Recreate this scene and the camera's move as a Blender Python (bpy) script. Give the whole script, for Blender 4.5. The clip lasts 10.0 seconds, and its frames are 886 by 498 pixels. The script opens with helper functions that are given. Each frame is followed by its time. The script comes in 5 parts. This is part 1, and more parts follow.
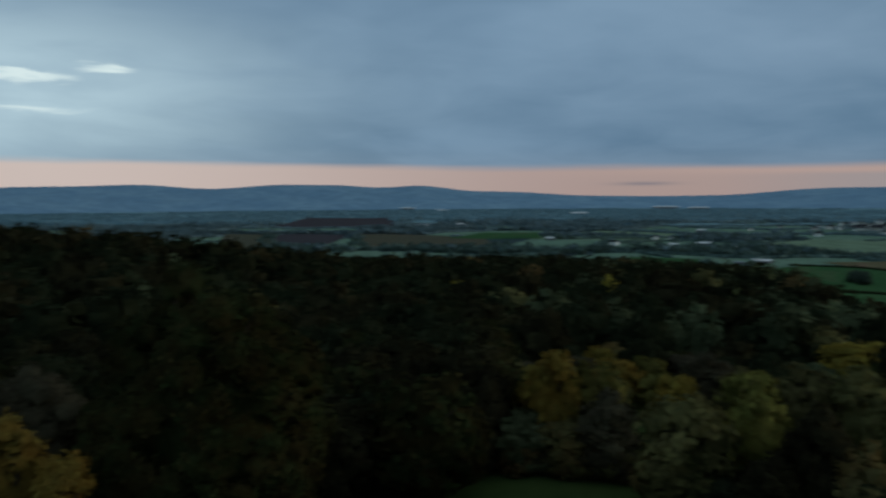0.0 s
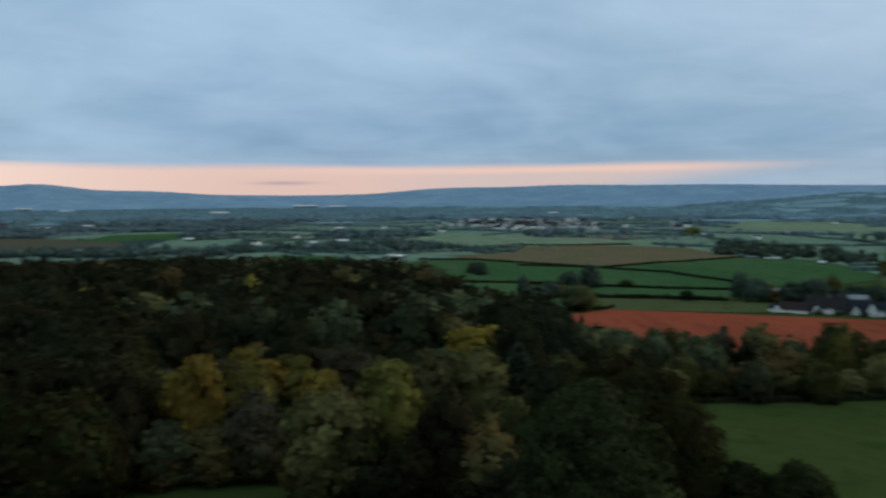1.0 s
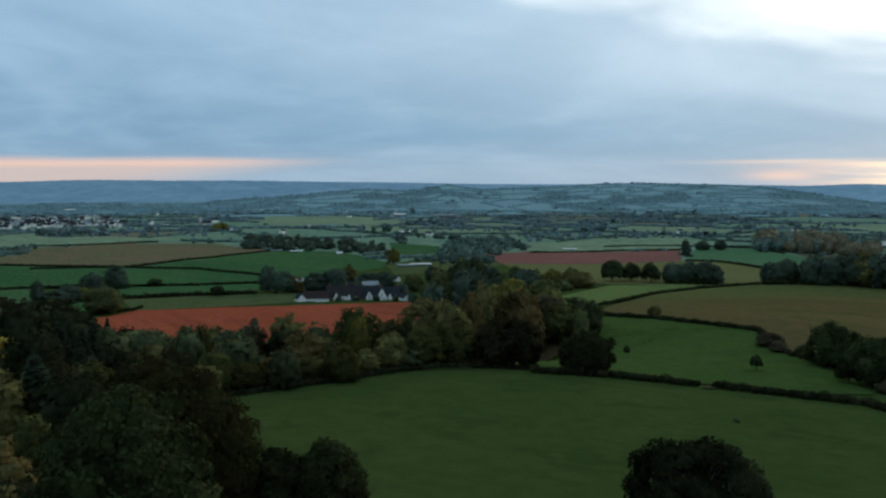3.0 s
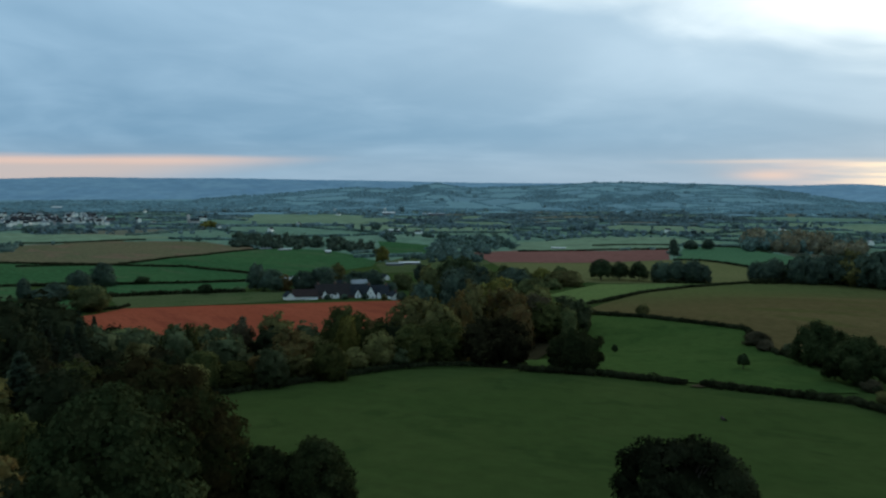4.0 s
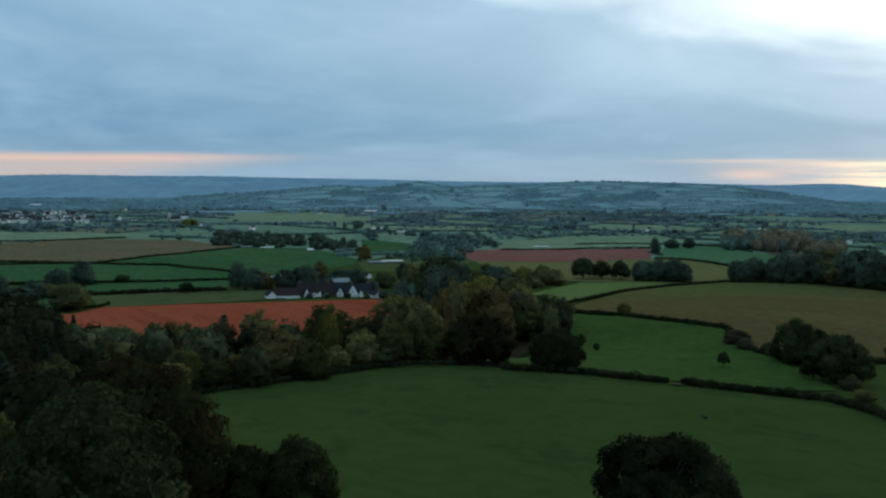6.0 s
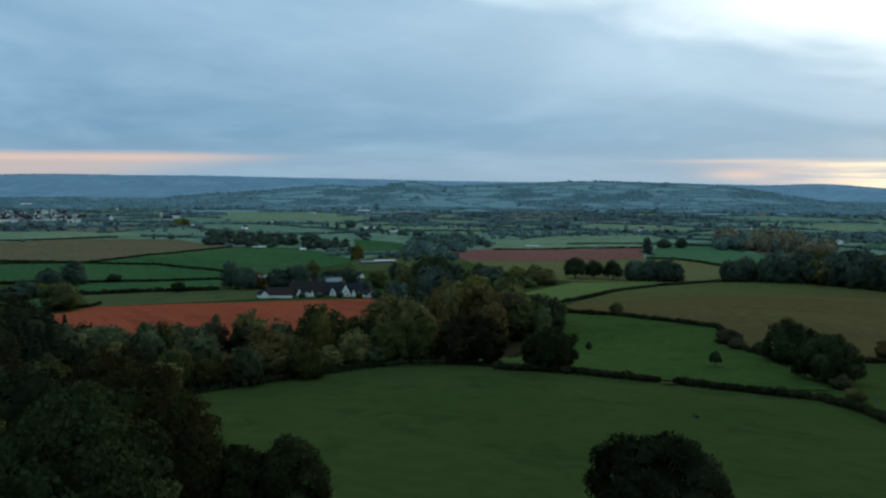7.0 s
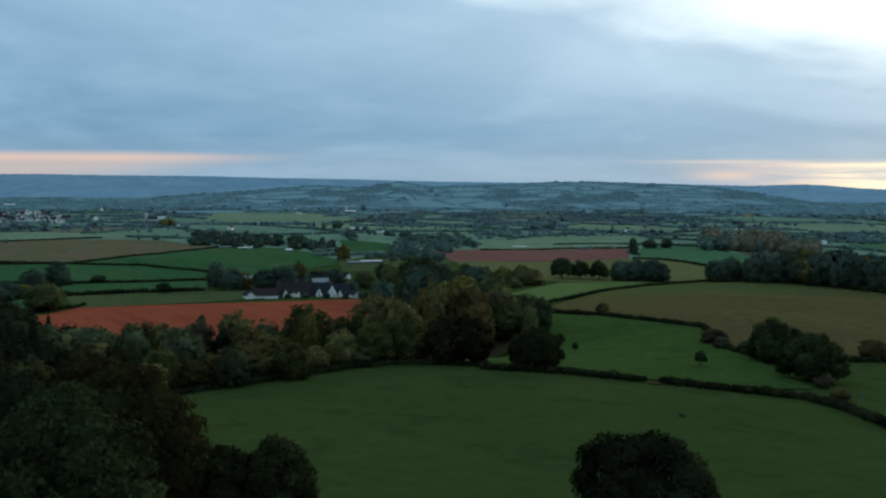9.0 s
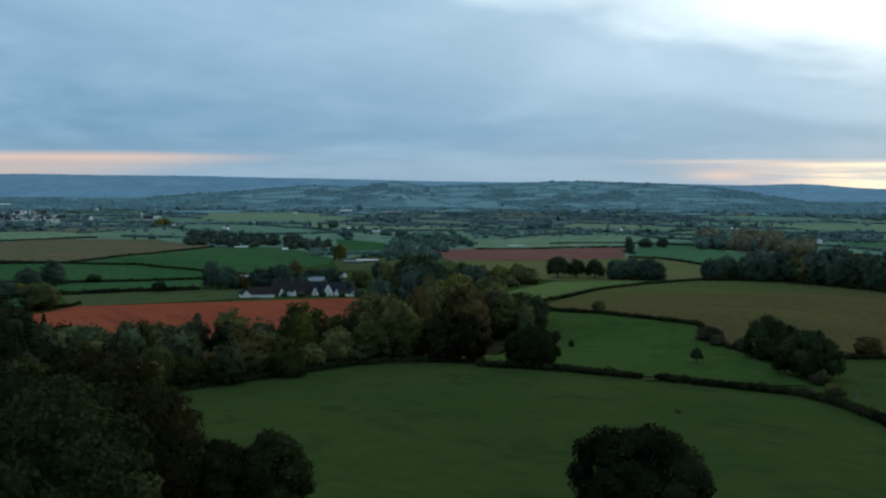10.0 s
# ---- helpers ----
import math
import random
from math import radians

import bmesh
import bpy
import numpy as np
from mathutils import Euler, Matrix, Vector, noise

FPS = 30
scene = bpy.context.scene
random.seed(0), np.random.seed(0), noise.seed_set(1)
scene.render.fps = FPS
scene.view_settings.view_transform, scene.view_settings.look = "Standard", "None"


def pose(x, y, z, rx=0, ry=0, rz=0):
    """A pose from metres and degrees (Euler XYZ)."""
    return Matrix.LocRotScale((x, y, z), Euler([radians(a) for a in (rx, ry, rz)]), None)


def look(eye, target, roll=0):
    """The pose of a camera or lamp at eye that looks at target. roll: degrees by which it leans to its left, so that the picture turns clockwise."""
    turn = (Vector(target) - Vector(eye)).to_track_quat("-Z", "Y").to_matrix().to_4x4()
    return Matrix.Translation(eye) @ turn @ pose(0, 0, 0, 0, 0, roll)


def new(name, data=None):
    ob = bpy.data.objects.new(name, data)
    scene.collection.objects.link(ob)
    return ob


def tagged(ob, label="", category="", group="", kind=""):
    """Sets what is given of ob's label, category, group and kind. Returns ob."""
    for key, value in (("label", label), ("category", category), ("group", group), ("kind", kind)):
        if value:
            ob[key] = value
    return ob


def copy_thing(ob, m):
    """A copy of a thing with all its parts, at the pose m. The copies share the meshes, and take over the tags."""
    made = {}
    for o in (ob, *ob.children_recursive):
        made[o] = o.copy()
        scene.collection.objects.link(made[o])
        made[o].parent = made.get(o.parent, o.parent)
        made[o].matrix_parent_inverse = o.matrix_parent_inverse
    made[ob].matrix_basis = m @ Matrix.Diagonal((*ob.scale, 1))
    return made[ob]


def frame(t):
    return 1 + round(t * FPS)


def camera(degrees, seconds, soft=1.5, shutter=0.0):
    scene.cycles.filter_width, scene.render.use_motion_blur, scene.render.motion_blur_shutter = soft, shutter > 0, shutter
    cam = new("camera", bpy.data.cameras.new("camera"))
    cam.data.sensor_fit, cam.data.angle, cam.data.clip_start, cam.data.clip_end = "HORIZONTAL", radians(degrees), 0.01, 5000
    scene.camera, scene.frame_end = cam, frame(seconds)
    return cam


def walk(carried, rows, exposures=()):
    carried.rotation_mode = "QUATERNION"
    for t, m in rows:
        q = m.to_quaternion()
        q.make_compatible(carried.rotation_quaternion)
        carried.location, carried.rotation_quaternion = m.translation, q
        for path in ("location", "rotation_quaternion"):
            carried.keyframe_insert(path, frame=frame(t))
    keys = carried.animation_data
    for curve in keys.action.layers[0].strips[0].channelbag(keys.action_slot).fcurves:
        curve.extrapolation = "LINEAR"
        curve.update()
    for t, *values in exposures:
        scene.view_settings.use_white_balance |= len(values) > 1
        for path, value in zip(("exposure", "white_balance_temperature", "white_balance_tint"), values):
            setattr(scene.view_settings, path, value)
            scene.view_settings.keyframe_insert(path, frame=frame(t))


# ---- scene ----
import collections

# ---- camera ----
cam = camera(55.65, 10.0, soft=2.35, shutter=0.45)
PATH = [
    (0.0, pose(0.00, 0.00, 90.10, 86.27, 0.37, 14.16)),
    (0.5, pose(0.00, 0.00, 90.07, 86.19, 0.36, 1.91)),
    (1.0, pose(0.00, 0.00, 90.11, 86.08, 0.35, -9.97)),
    (1.5, pose(0.00, 0.00, 90.14, 85.97, 0.32, -21.06)),
    (2.0, pose(0.00, 0.00, 90.25, 85.84, 0.28, -31.66)),
    (2.3, pose(0.00, 0.00, 90.25, 85.80, 0.23, -37.73)),
    (2.5, pose(0.00, 0.00, 90.24, 85.76, 0.16, -40.55)),
    (2.7, pose(0.00, 0.00, 90.18, 85.73, 0.13, -41.18)),
    (3.8, pose(0.00, 0.00, 90.15, 85.60, -0.08, -41.97)),
    (4.0, pose(0.00, 0.00, 90.15, 85.59, -0.12, -42.12)),
    (4.5, pose(0.00, 0.00, 90.17, 85.56, -0.17, -42.46)),
    (5.0, pose(0.00, 0.00, 90.19, 85.53, -0.22, -42.74)),
    (5.5, pose(0.00, 0.00, 90.18, 85.51, -0.25, -43.03)),
    (7.0, pose(0.00, 0.00, 90.08, 85.48, -0.36, -43.80)),
    (7.5, pose(0.00, 0.00, 90.05, 85.48, -0.38, -44.04)),
    (8.0, pose(0.00, 0.00, 90.08, 85.48, -0.40, -44.25)),
    (8.5, pose(0.00, 0.00, 90.09, 85.49, -0.40, -44.43)),
    (9.0, pose(0.00, 0.00, 90.00, 85.52, -0.38, -44.71)),
    (9.5, pose(0.00, 0.00, 89.59, 85.50, -0.37, -44.84)),
    (10.0, pose(0.00, 0.00, 89.34, 85.51, -0.35, -44.98)),
]
EXPOSURES = [(0.0, -0.53, 6350, 8), (0.5, -0.08, 6650, 11), (1.0, 0.36, 6850, 12), (1.5, 0.45, 6850, 12), (2.0, 0.48, 6800, 11), (2.5, 0.47, 6720, 9), (3.0, 0.38, 6600, 7), (3.8, 0.30, 6450, 4), (4.5, 0.28, 6300, 3), (10.0, 0.28, 6260, 3)]
walk(cam, PATH, EXPOSURES)

# ---- world and sun: heavy dusk cloud, a peach gap along the horizon, brighter breaks towards the hidden sun ----
SUN_AZ, SUN_EL = 82.0, 9.0


class Graph:
    """Short hand for building a node tree."""

    def __init__(self, tree):
        self.tree = tree

    def node(self, kind, links=(), **values):
        n = self.tree.nodes.new(kind)
        for k, v in values.items():
            if k in ("operation", "blend_type", "data_type", "noise_dimensions", "feature", "distance", "sky_type", "use_clamp", "sun_disc",
                     "sun_elevation", "sun_rotation", "interpolation_type", "wave_type", "bands_direction", "vector_type"):
                if k == "operation":
                    n.operation = v
                elif k == "blend_type":
                    n.blend_type = v
                elif k == "data_type":
                    n.data_type = v
                elif k == "feature":
                    n.feature = v
                elif k == "use_clamp":
                    n.use_clamp = v
                elif k == "interpolation_type":
                    n.interpolation_type = v
                elif k == "bands_direction":
                    n.bands_direction = v
        for i, v in links:
            if isinstance(v, bpy.types.NodeSocket):
                self.tree.links.new(v, n.inputs[i])
            else:
                n.inputs[i].default_value = v
        return n

    def math(self, op, a, b=0.0, c=0.0, clamp=False):
        return self.node("ShaderNodeMath", [(0, a), (1, b), (2, c)], operation=op, use_clamp=clamp).outputs[0]

    def mix(self, f, a, b, blend="MIX"):
        a = (*a, 1) if isinstance(a, tuple) and len(a) == 3 else a
        b = (*b, 1) if isinstance(b, tuple) and len(b) == 3 else b
        return self.node("ShaderNodeMix", [(0, f), (6, a), (7, b)], data_type="RGBA", blend_type=blend).outputs[2]

    def step(self, v, lo, hi, out_lo=0.0, out_hi=1.0):
        return self.node("ShaderNodeMapRange", [(0, v), (1, lo), (2, hi), (3, out_lo), (4, out_hi)], interpolation_type="SMOOTHSTEP").outputs[0]

    def noise(self, vec, scale, detail=3.0, rough=0.55, warp=0.0):
        return self.node("ShaderNodeTexNoise", [("Vector", vec), ("Scale", scale), ("Detail", detail), ("Roughness", rough), ("Distortion", warp)]).outputs[0]


def make_world():
    world = bpy.data.worlds.new("dusk_sky")
    scene.world = world
    world.use_nodes = True
    world.node_tree.nodes.clear()
    g = Graph(world.node_tree)
    way = g.node("ShaderNodeTexCoord").outputs["Generated"]
    sep = g.node("ShaderNodeSeparateXYZ", [(0, way)]).outputs
    el = g.math("MULTIPLY", g.math("ARCSINE", sep[2]), 57.2958)
    az = g.math("MULTIPLY", g.math("ARCTAN2", sep[0], sep[1]), 57.2958)
    # the cloud deck, seen in perspective
    up = g.math("ADD", g.math("MAXIMUM", sep[2], 0.0), 0.17)
    deck = g.node("ShaderNodeCombineXYZ", [(0, g.math("DIVIDE", sep[0], up)), (1, g.math("DIVIDE", sep[1], up)), (2, 0.0)]).outputs[0]
    big = g.noise(deck, 0.42, 4.0, 0.5, 0.8)
    fine = g.noise(deck, 1.9, 5.0, 0.55, 0.5)
    lump = g.math("ADD", g.math("MULTIPLY", big, 0.78), g.math("MULTIPLY", fine, 0.22))
    # flat streaks close to the horizon
    flat = g.node("ShaderNodeCombineXYZ", [(0, g.math("MULTIPLY", az, 0.05)), (1, g.math("MULTIPLY", el, 0.8)), (2, 3.0)]).outputs[0]
    streak = g.noise(flat, 1.3, 5.0, 0.55, 0.3)
    # blue-grey underside, paler higher up and towards the sun, one even tone overhead
    high = g.step(el, 3.0, 13.0)
    west = g.step(az, -20.0, 75.0)
    dark = g.mix(west, (0.148, 0.270, 0.418), (0.176, 0.320, 0.478))
    pale = g.mix(west, (0.305, 0.468, 0.650), (0.390, 0.535, 0.695))
    amount = g.math("ADD", g.step(lump, 0.36, 0.64, 0.0, 0.80), g.math("MULTIPLY", high, 0.36), clamp=True)
    cloud = g.mix(amount, dark, pale)
    # haze along the skyline
    low = g.step(el, 3.6, 0.4)
    cloud = g.mix(g.math("MULTIPLY", low, 0.6), cloud, (0.290, 0.385, 0.495))

    def spot(a, e, wa, we):
        da = g.math("DIVIDE", g.math("SUBTRACT", az, a), wa)
        de = g.math("DIVIDE", g.math("SUBTRACT", el, e), we)
        return g.math("POWER", 2.718, g.math("MULTIPLY", -1.0, g.math("ADD", g.math("MULTIPLY", da, da), g.math("MULTIPLY", de, de))))

    # bright break above the hidden sun, with a torn lower edge
    rim = g.math("SUBTRACT", el, g.math("MULTIPLY_ADD", g.math("SUBTRACT", az, 54.8), -0.225, 11.7))
    rim = g.math("ADD", g.math("DIVIDE", rim, 1.7), g.math("MULTIPLY", g.math("SUBTRACT", lump, 0.5), 7.5))
    tear = g.math("MULTIPLY", g.step(rim, -1.3, 1.2), g.math("MULTIPLY", g.step(az, 120.0, 90.0), g.step(el, 32.0, 18.0)))
    cloud = g.mix(g.math("MULTIPLY", spot(64.0, 9.5, 27.0, 6.0), 0.45), cloud, (0.62, 0.73, 0.84))
    cloud = g.mix(tear, cloud, (1.02, 1.08, 1.12))
    # smaller rents on the far side
    torn = g.node("ShaderNodeCombineXYZ", [(0, g.math("MULTIPLY", az, 0.16)), (1, g.math("MULTIPLY", el, 1.1)), (2, 7.0)]).outputs[0]
    tatter = g.noise(torn, 1.0, 5.0, 0.6, 0.6)
    wisp = g.noise(g.node("ShaderNodeCombineXYZ", [(0, g.math("MULTIPLY", az, 0.10)), (1, g.math("MULTIPLY", g.math("ADD", el, g.math("MULTIPLY", az, 0.04)), 0.42)), (2, 2.0)]).outputs[0], 1.0, 4.0, 0.5, 0.3)
    cloud = g.mix(g.math("MULTIPLY", spot(-43.0, 6.2, 17.0, 6.0), g.step(wisp, 0.30, 0.66, 0.74, 1.0)), cloud, (0.74, 0.97, 1.08))
    # torn strips of clear sky, bent and frayed
    bent = g.math("ADD", el, g.math("MULTIPLY", g.math("SUBTRACT", tatter, 0.5), 2.2))
    slid = g.math("ADD", az, g.math("MULTIPLY", g.math("SUBTRACT", wisp, 0.5), 9.0))

    def strip(a_, e_, wa, we):
        da = g.math("DIVIDE", g.math("SUBTRACT", slid, a_), wa)
        de = g.math("DIVIDE", g.math("SUBTRACT", bent, e_), we)
        return g.math("POWER", 2.718, g.math("MULTIPLY", -1.0, g.math("ADD", g.math("MULTIPLY", da, da), g.math("MULTIPLY", de, de))))

    tears = g.math("MAXIMUM", g.math("MAXIMUM", strip(-41.5, 7.35, 3.4, 0.42), strip(-35.8, 7.9, 2.6, 0.42)), g.math("MULTIPLY", strip(-40.0, 5.3, 5.0, 0.34), 0.8))
    rent = g.math("ADD", g.math("MULTIPLY", fine, 0.5), g.math("MULTIPLY", tears, 0.6))
    cloud = g.mix(g.step(rent, 0.40, 0.86), cloud, (1.08, 1.26, 1.26))
    # peach gap along the skyline
    edge = g.math("ADD", el, g.math("MULTIPLY", g.math("SUBTRACT", streak, 0.5), 0.5))
    top = g.math("ADD", 1.62, g.math("MULTIPLY", g.step(az, -5.0, -45.0), 0.55))
    over = g.math("SUBTRACT", edge, top)
    gap = g.step(over, 0.40, -0.18)
    gap = g.math("MULTIPLY", gap, g.step(g.math("ADD", az, g.math("MULTIPLY", el, -6.0)), 27.0, 14.0))
    bar = spot(-0.7, 0.62, 1.9, 0.12)
    peach = g.mix(g.step(az, 0.0, -40.0), (0.640, 0.460, 0.410), (0.960, 0.770, 0.690))
    peach = g.mix(g.math("MULTIPLY", g.step(over, -0.75, -0.1), g.step(az, -15.0, 10.0)), peach, (0.715, 0.505, 0.440))
    peach = g.mix(g.math("MULTIPLY", g.step(over, -0.2, -0.6), g.step(az, 2.0, 15.0)), peach, (0.540, 0.450, 0.440))
    peach = g.mix(g.math("MULTIPLY", bar, 0.95), peach, (0.37, 0.31, 0.33))
    cloud = g.mix(g.math("MULTIPLY", gap, 0.92), cloud, peach)
    glow = g.math("MULTIPLY", g.step(edge, 1.75, 1.25), g.step(g.math("ADD", az, g.math("MULTIPLY", el, 2.0)), 60.0, 75.0))
    glow = g.math("MULTIPLY", glow, g.step(streak, 0.40, 0.56, 0.25, 1.0))
    ember = g.mix(g.step(az, 64.0, 73.0), (0.80, 0.58, 0.50), (1.20, 0.96, 0.68))
    cloud = g.mix(glow, cloud, ember)
    cloud = g.mix(g.math("MULTIPLY", spot(63.4, 0.62, 2.2, 0.35), 0.7), cloud, (0.80, 0.56, 0.47))
    cloud = g.mix(g.math("MULTIPLY", spot(63.5, 1.5, 4.5, 0.13), 0.5), cloud, (0.82, 0.62, 0.52))
    # cloud overhead, out of view; its tone is set for the ground's brightness
    cloud = g.mix(g.step(el, 17.0, 48.0), cloud, (0.295, 0.405, 0.535))
    # the clear sky above the cloud adds a little of its own colour
    sky = g.tree.nodes.new("ShaderNodeTexSky")
    sky.sky_type, sky.sun_disc = "NISHITA", False
    sky.sun_elevation, sky.sun_rotation = radians(SUN_EL), radians(SUN_AZ)
    clear = g.node("ShaderNodeBackground", [(0, sky.outputs[0]), (1, 0.06)])
    deck_light = g.node("ShaderNodeBackground", [(0, cloud), (1, 0.95)])
    both = g.node("ShaderNodeMixShader", [(0, 0.96), (1, clear.outputs[0]), (2, deck_light.outputs[0])])
    g.node("ShaderNodeOutputWorld", [(0, both.outputs[0])])


make_world()
sun_data = bpy.data.lights.new("sun", "SUN")
sun_data.energy, sun_data.angle, sun_data.color = 0.5, radians(18), (1.0, 0.86, 0.72)
sun = new("sun", sun_data)
a, e = radians(SUN_AZ), radians(SUN_EL)
sun.matrix_basis = look((300 * math.sin(a), 300 * math.cos(a), 300), (0, 0, 300 - 300 * math.tan(e)))

# ---- materials ----
def material(name, colours, scale=0.2, fine=3.0, rough=0.9, bump=0.3, per=0.0, spread=0.25, stretch=(1, 1, 1), turn=0.0, glow=None, fine_amount=0.35, fade=None, sheen=None):
    """Rough surface: two or three colours mixed by broad noise, broken up by fine noise. per: how far pieces and copies differ."""
    m = bpy.data.materials.new(name)
    m.use_nodes = True
    g = Graph(m.node_tree)
    shader = m.node_tree.nodes["Principled BSDF"]
    where = g.node("ShaderNodeNewGeometry")
    pos = g.node("ShaderNodeMapping", [(0, where.outputs["Position"]), (2, (0, 0, radians(turn))), (3, stretch)]).outputs[0]
    n1 = g.noise(pos, scale, 4.0, 0.6, 0.3)
    n2 = g.noise(pos, fine, 3.0, 0.65)
    c = g.mix(g.step(n1, 0.5 - spread, 0.5 + spread), colours[0], colours[1])
    if len(colours) > 2:
        n3 = g.noise(pos, scale * 2.7, 3.0, 0.6, 0.5)
        c = g.mix(g.step(n3, 0.52, 0.66), c, colours[2])
    if fade:
        ax, ay, lo, hi, colour = fade
        xyz = g.node("ShaderNodeSeparateXYZ", [(0, where.outputs["Position"])]).outputs
        along = g.math("ADD", g.math("MULTIPLY", xyz[0], ax), g.math("MULTIPLY", xyz[1], ay))
        along = g.math("ADD", along, g.math("MULTIPLY", g.math("SUBTRACT", n1, 0.5), 60.0))
        c = g.mix(g.step(along, lo, hi), c, colour)
    c = g.mix(fine_amount, c, g.node("ShaderNodeHueSaturation", [("Value", g.step(n2, 0.25, 0.75, 0.25, 1.75)), ("Color", c)]).outputs[0])
    if per:
        r1 = where.outputs["Random Per Island"]
        r2 = g.node("ShaderNodeObjectInfo").outputs["Random"]
        v = g.math("MULTIPLY", g.math("ADD", 1 - per, g.math("MULTIPLY", r1, 2 * per)), g.math("ADD", 1 - per * 0.6, g.math("MULTIPLY", r2, per * 1.2)))
        c = g.node("ShaderNodeHueSaturation", [("Hue", g.math("ADD", 0.5 - per * 0.05, g.math("MULTIPLY", r2, per * 0.10))), ("Value", v), ("Color", c)]).outputs[0]
    m.node_tree.links.new(c, shader.inputs["Base Color"])
    shader.inputs["Roughness"].default_value = rough
    shader.inputs["Specular IOR Level"].default_value = 0.3 if rough < 0.75 else 0.0
    if sheen:
        shader.inputs["Sheen Weight"].default_value = sheen[3]
        shader.inputs["Sheen Roughness"].default_value = 0.45
        shader.inputs["Sheen Tint"].default_value = (*sheen[:3], 1)
    if bump:
        b = g.node("ShaderNodeBump", [("Strength", bump), ("Distance", 0.15), ("Height", n2)])
        m.node_tree.links.new(b.outputs[0], shader.inputs["Normal"])
    # emission, used to paint haze onto far surfaces
    if glow:
        shader.inputs["Emission Color"].default_value = (*glow[:3], 1)
        shader.inputs["Emission Strength"].default_value = glow[3]
    return m


GRASS = material("meadow_grass", [(0.0365, 0.0575, 0.0150), (0.0455, 0.0645, 0.0180), (0.033, 0.052, 0.0140)], 0.035, 0.30, bump=0.15, fine_amount=0.14, stretch=(1, 0.8, 1), turn=40, spread=0.16, sheen=(0.30, 0.42, 0.14, 0.05))
GRASS_LUSH = material("lush_grass", [(0.042, 0.074, 0.018), (0.055, 0.086, 0.022), (0.036, 0.064, 0.016)], 0.03, 0.4, bump=0.2, fine_amount=0.2, spread=0.16, sheen=(0.30, 0.45, 0.16, 0.04))
PASTURE = material("grazed_pasture", [(0.075, 0.095, 0.036), (0.090, 0.104, 0.042), (0.060, 0.085, 0.030)], 0.03, 0.8)
CROP = material("young_crop", [(0.043, 0.102, 0.038), (0.057, 0.118, 0.043), (0.074, 0.114, 0.049)], 0.015, 0.5, stretch=(1, 0.2, 1))
CROP_PALE = material("pale_crop", [(0.113, 0.154, 0.048), (0.140, 0.174, 0.054)], 0.02, 0.5)
CROP_TEAL = material("winter_crop", [(0.073, 0.148, 0.071), (0.086, 0.159, 0.076)], 0.02, 0.5)
RED_SOIL = material("red_soil", [(0.290, 0.068, 0.034), (0.325, 0.082, 0.041), (0.255, 0.062, 0.033)], 0.04, 0.9, stretch=(1, 0.25, 1), turn=35, fine_amount=0.2)
PINK_SOIL = material("dry_red_soil", [(0.198, 0.087, 0.067), (0.227, 0.105, 0.081)], 0.03, 0.6, stretch=(1, 0.3, 1))
STUBBLE = material("brown_stubble", [(0.101, 0.076, 0.031), (0.123, 0.093, 0.038), (0.094, 0.086, 0.029)], 0.02, 0.8, stretch=(1, 0.3, 1), turn=20, fade=(0.45, 0.89, 330.0, 470.0, (0.098, 0.108, 0.036)))
TAN = material("tan_stubble", [(0.158, 0.128, 0.068), (0.124, 0.120, 0.060), (0.178, 0.122, 0.074)], 0.012, 0.4, stretch=(1, 0.4, 1))
OLIVE_FIELD = material("olive_stubble", [(0.134, 0.136, 0.051), (0.151, 0.143, 0.057)], 0.02, 0.6)
GREY_FIELD = material("grey_stubble", [(0.105, 0.090, 0.060), (0.095, 0.095, 0.060)], 0.012, 0.4)
MAROON = material("dark_ploughed_soil", [(0.078, 0.064, 0.064), (0.068, 0.062, 0.062)], 0.01, 0.4)
BARE_EARTH = material("trodden_earth", [(0.085, 0.060, 0.034), (0.060, 0.056, 0.026)], 0.3, 2.0)
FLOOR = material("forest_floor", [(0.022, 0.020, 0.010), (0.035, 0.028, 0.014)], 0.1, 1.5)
# valley ground: haze imitated by paler, bluer base colours
FAR_A = material("hazed_valley_grass", [(0.140, 0.220, 0.145), (0.165, 0.237, 0.155)], 0.006, 0.05)
FAR_B = material("hazed_valley_pasture", [(0.172, 0.236, 0.142), (0.200, 0.256, 0.152)], 0.006, 0.05)
FAR_C = material("hazed_valley_stubble", [(0.175, 0.155, 0.105), (0.160, 0.158, 0.105)], 0.006, 0.05)
FAR_D = material("hazed_valley_scrub", [(0.048, 0.073, 0.070), (0.065, 0.088, 0.080)], 0.01, 0.08)
# distance haze painted into these four: bluish base colours plus blue emission
PLAIN_A = material("haze_glow_grassland", [(0.034, 0.061, 0.069), (0.052, 0.088, 0.088), (0.040, 0.071, 0.078)], 0.008, 0.03, bump=0, glow=(0.056, 0.112, 0.152, 0.84))
PLAIN_B = material("haze_glow_fields", [(0.062, 0.106, 0.093), (0.045, 0.083, 0.079), (0.058, 0.100, 0.087)], 0.008, 0.03, bump=0, glow=(0.056, 0.112, 0.152, 0.84))
PLAIN_C = material("haze_glow_woodland", [(0.030, 0.056, 0.062), (0.042, 0.070, 0.074)], 0.02, 0.06, bump=0, glow=(0.048, 0.102, 0.140, 0.46))
RIDGE = material("haze_glow_ridge", [(0.026, 0.053, 0.079), (0.090, 0.130, 0.139), (0.055, 0.088, 0.110)], 0.005, 0.02, bump=0, glow=(0.080, 0.166, 0.262, 0.62))

BARK = material("bark", [(0.050, 0.040, 0.030), (0.085, 0.070, 0.052)], 1.0, 6.0, bump=0.6)
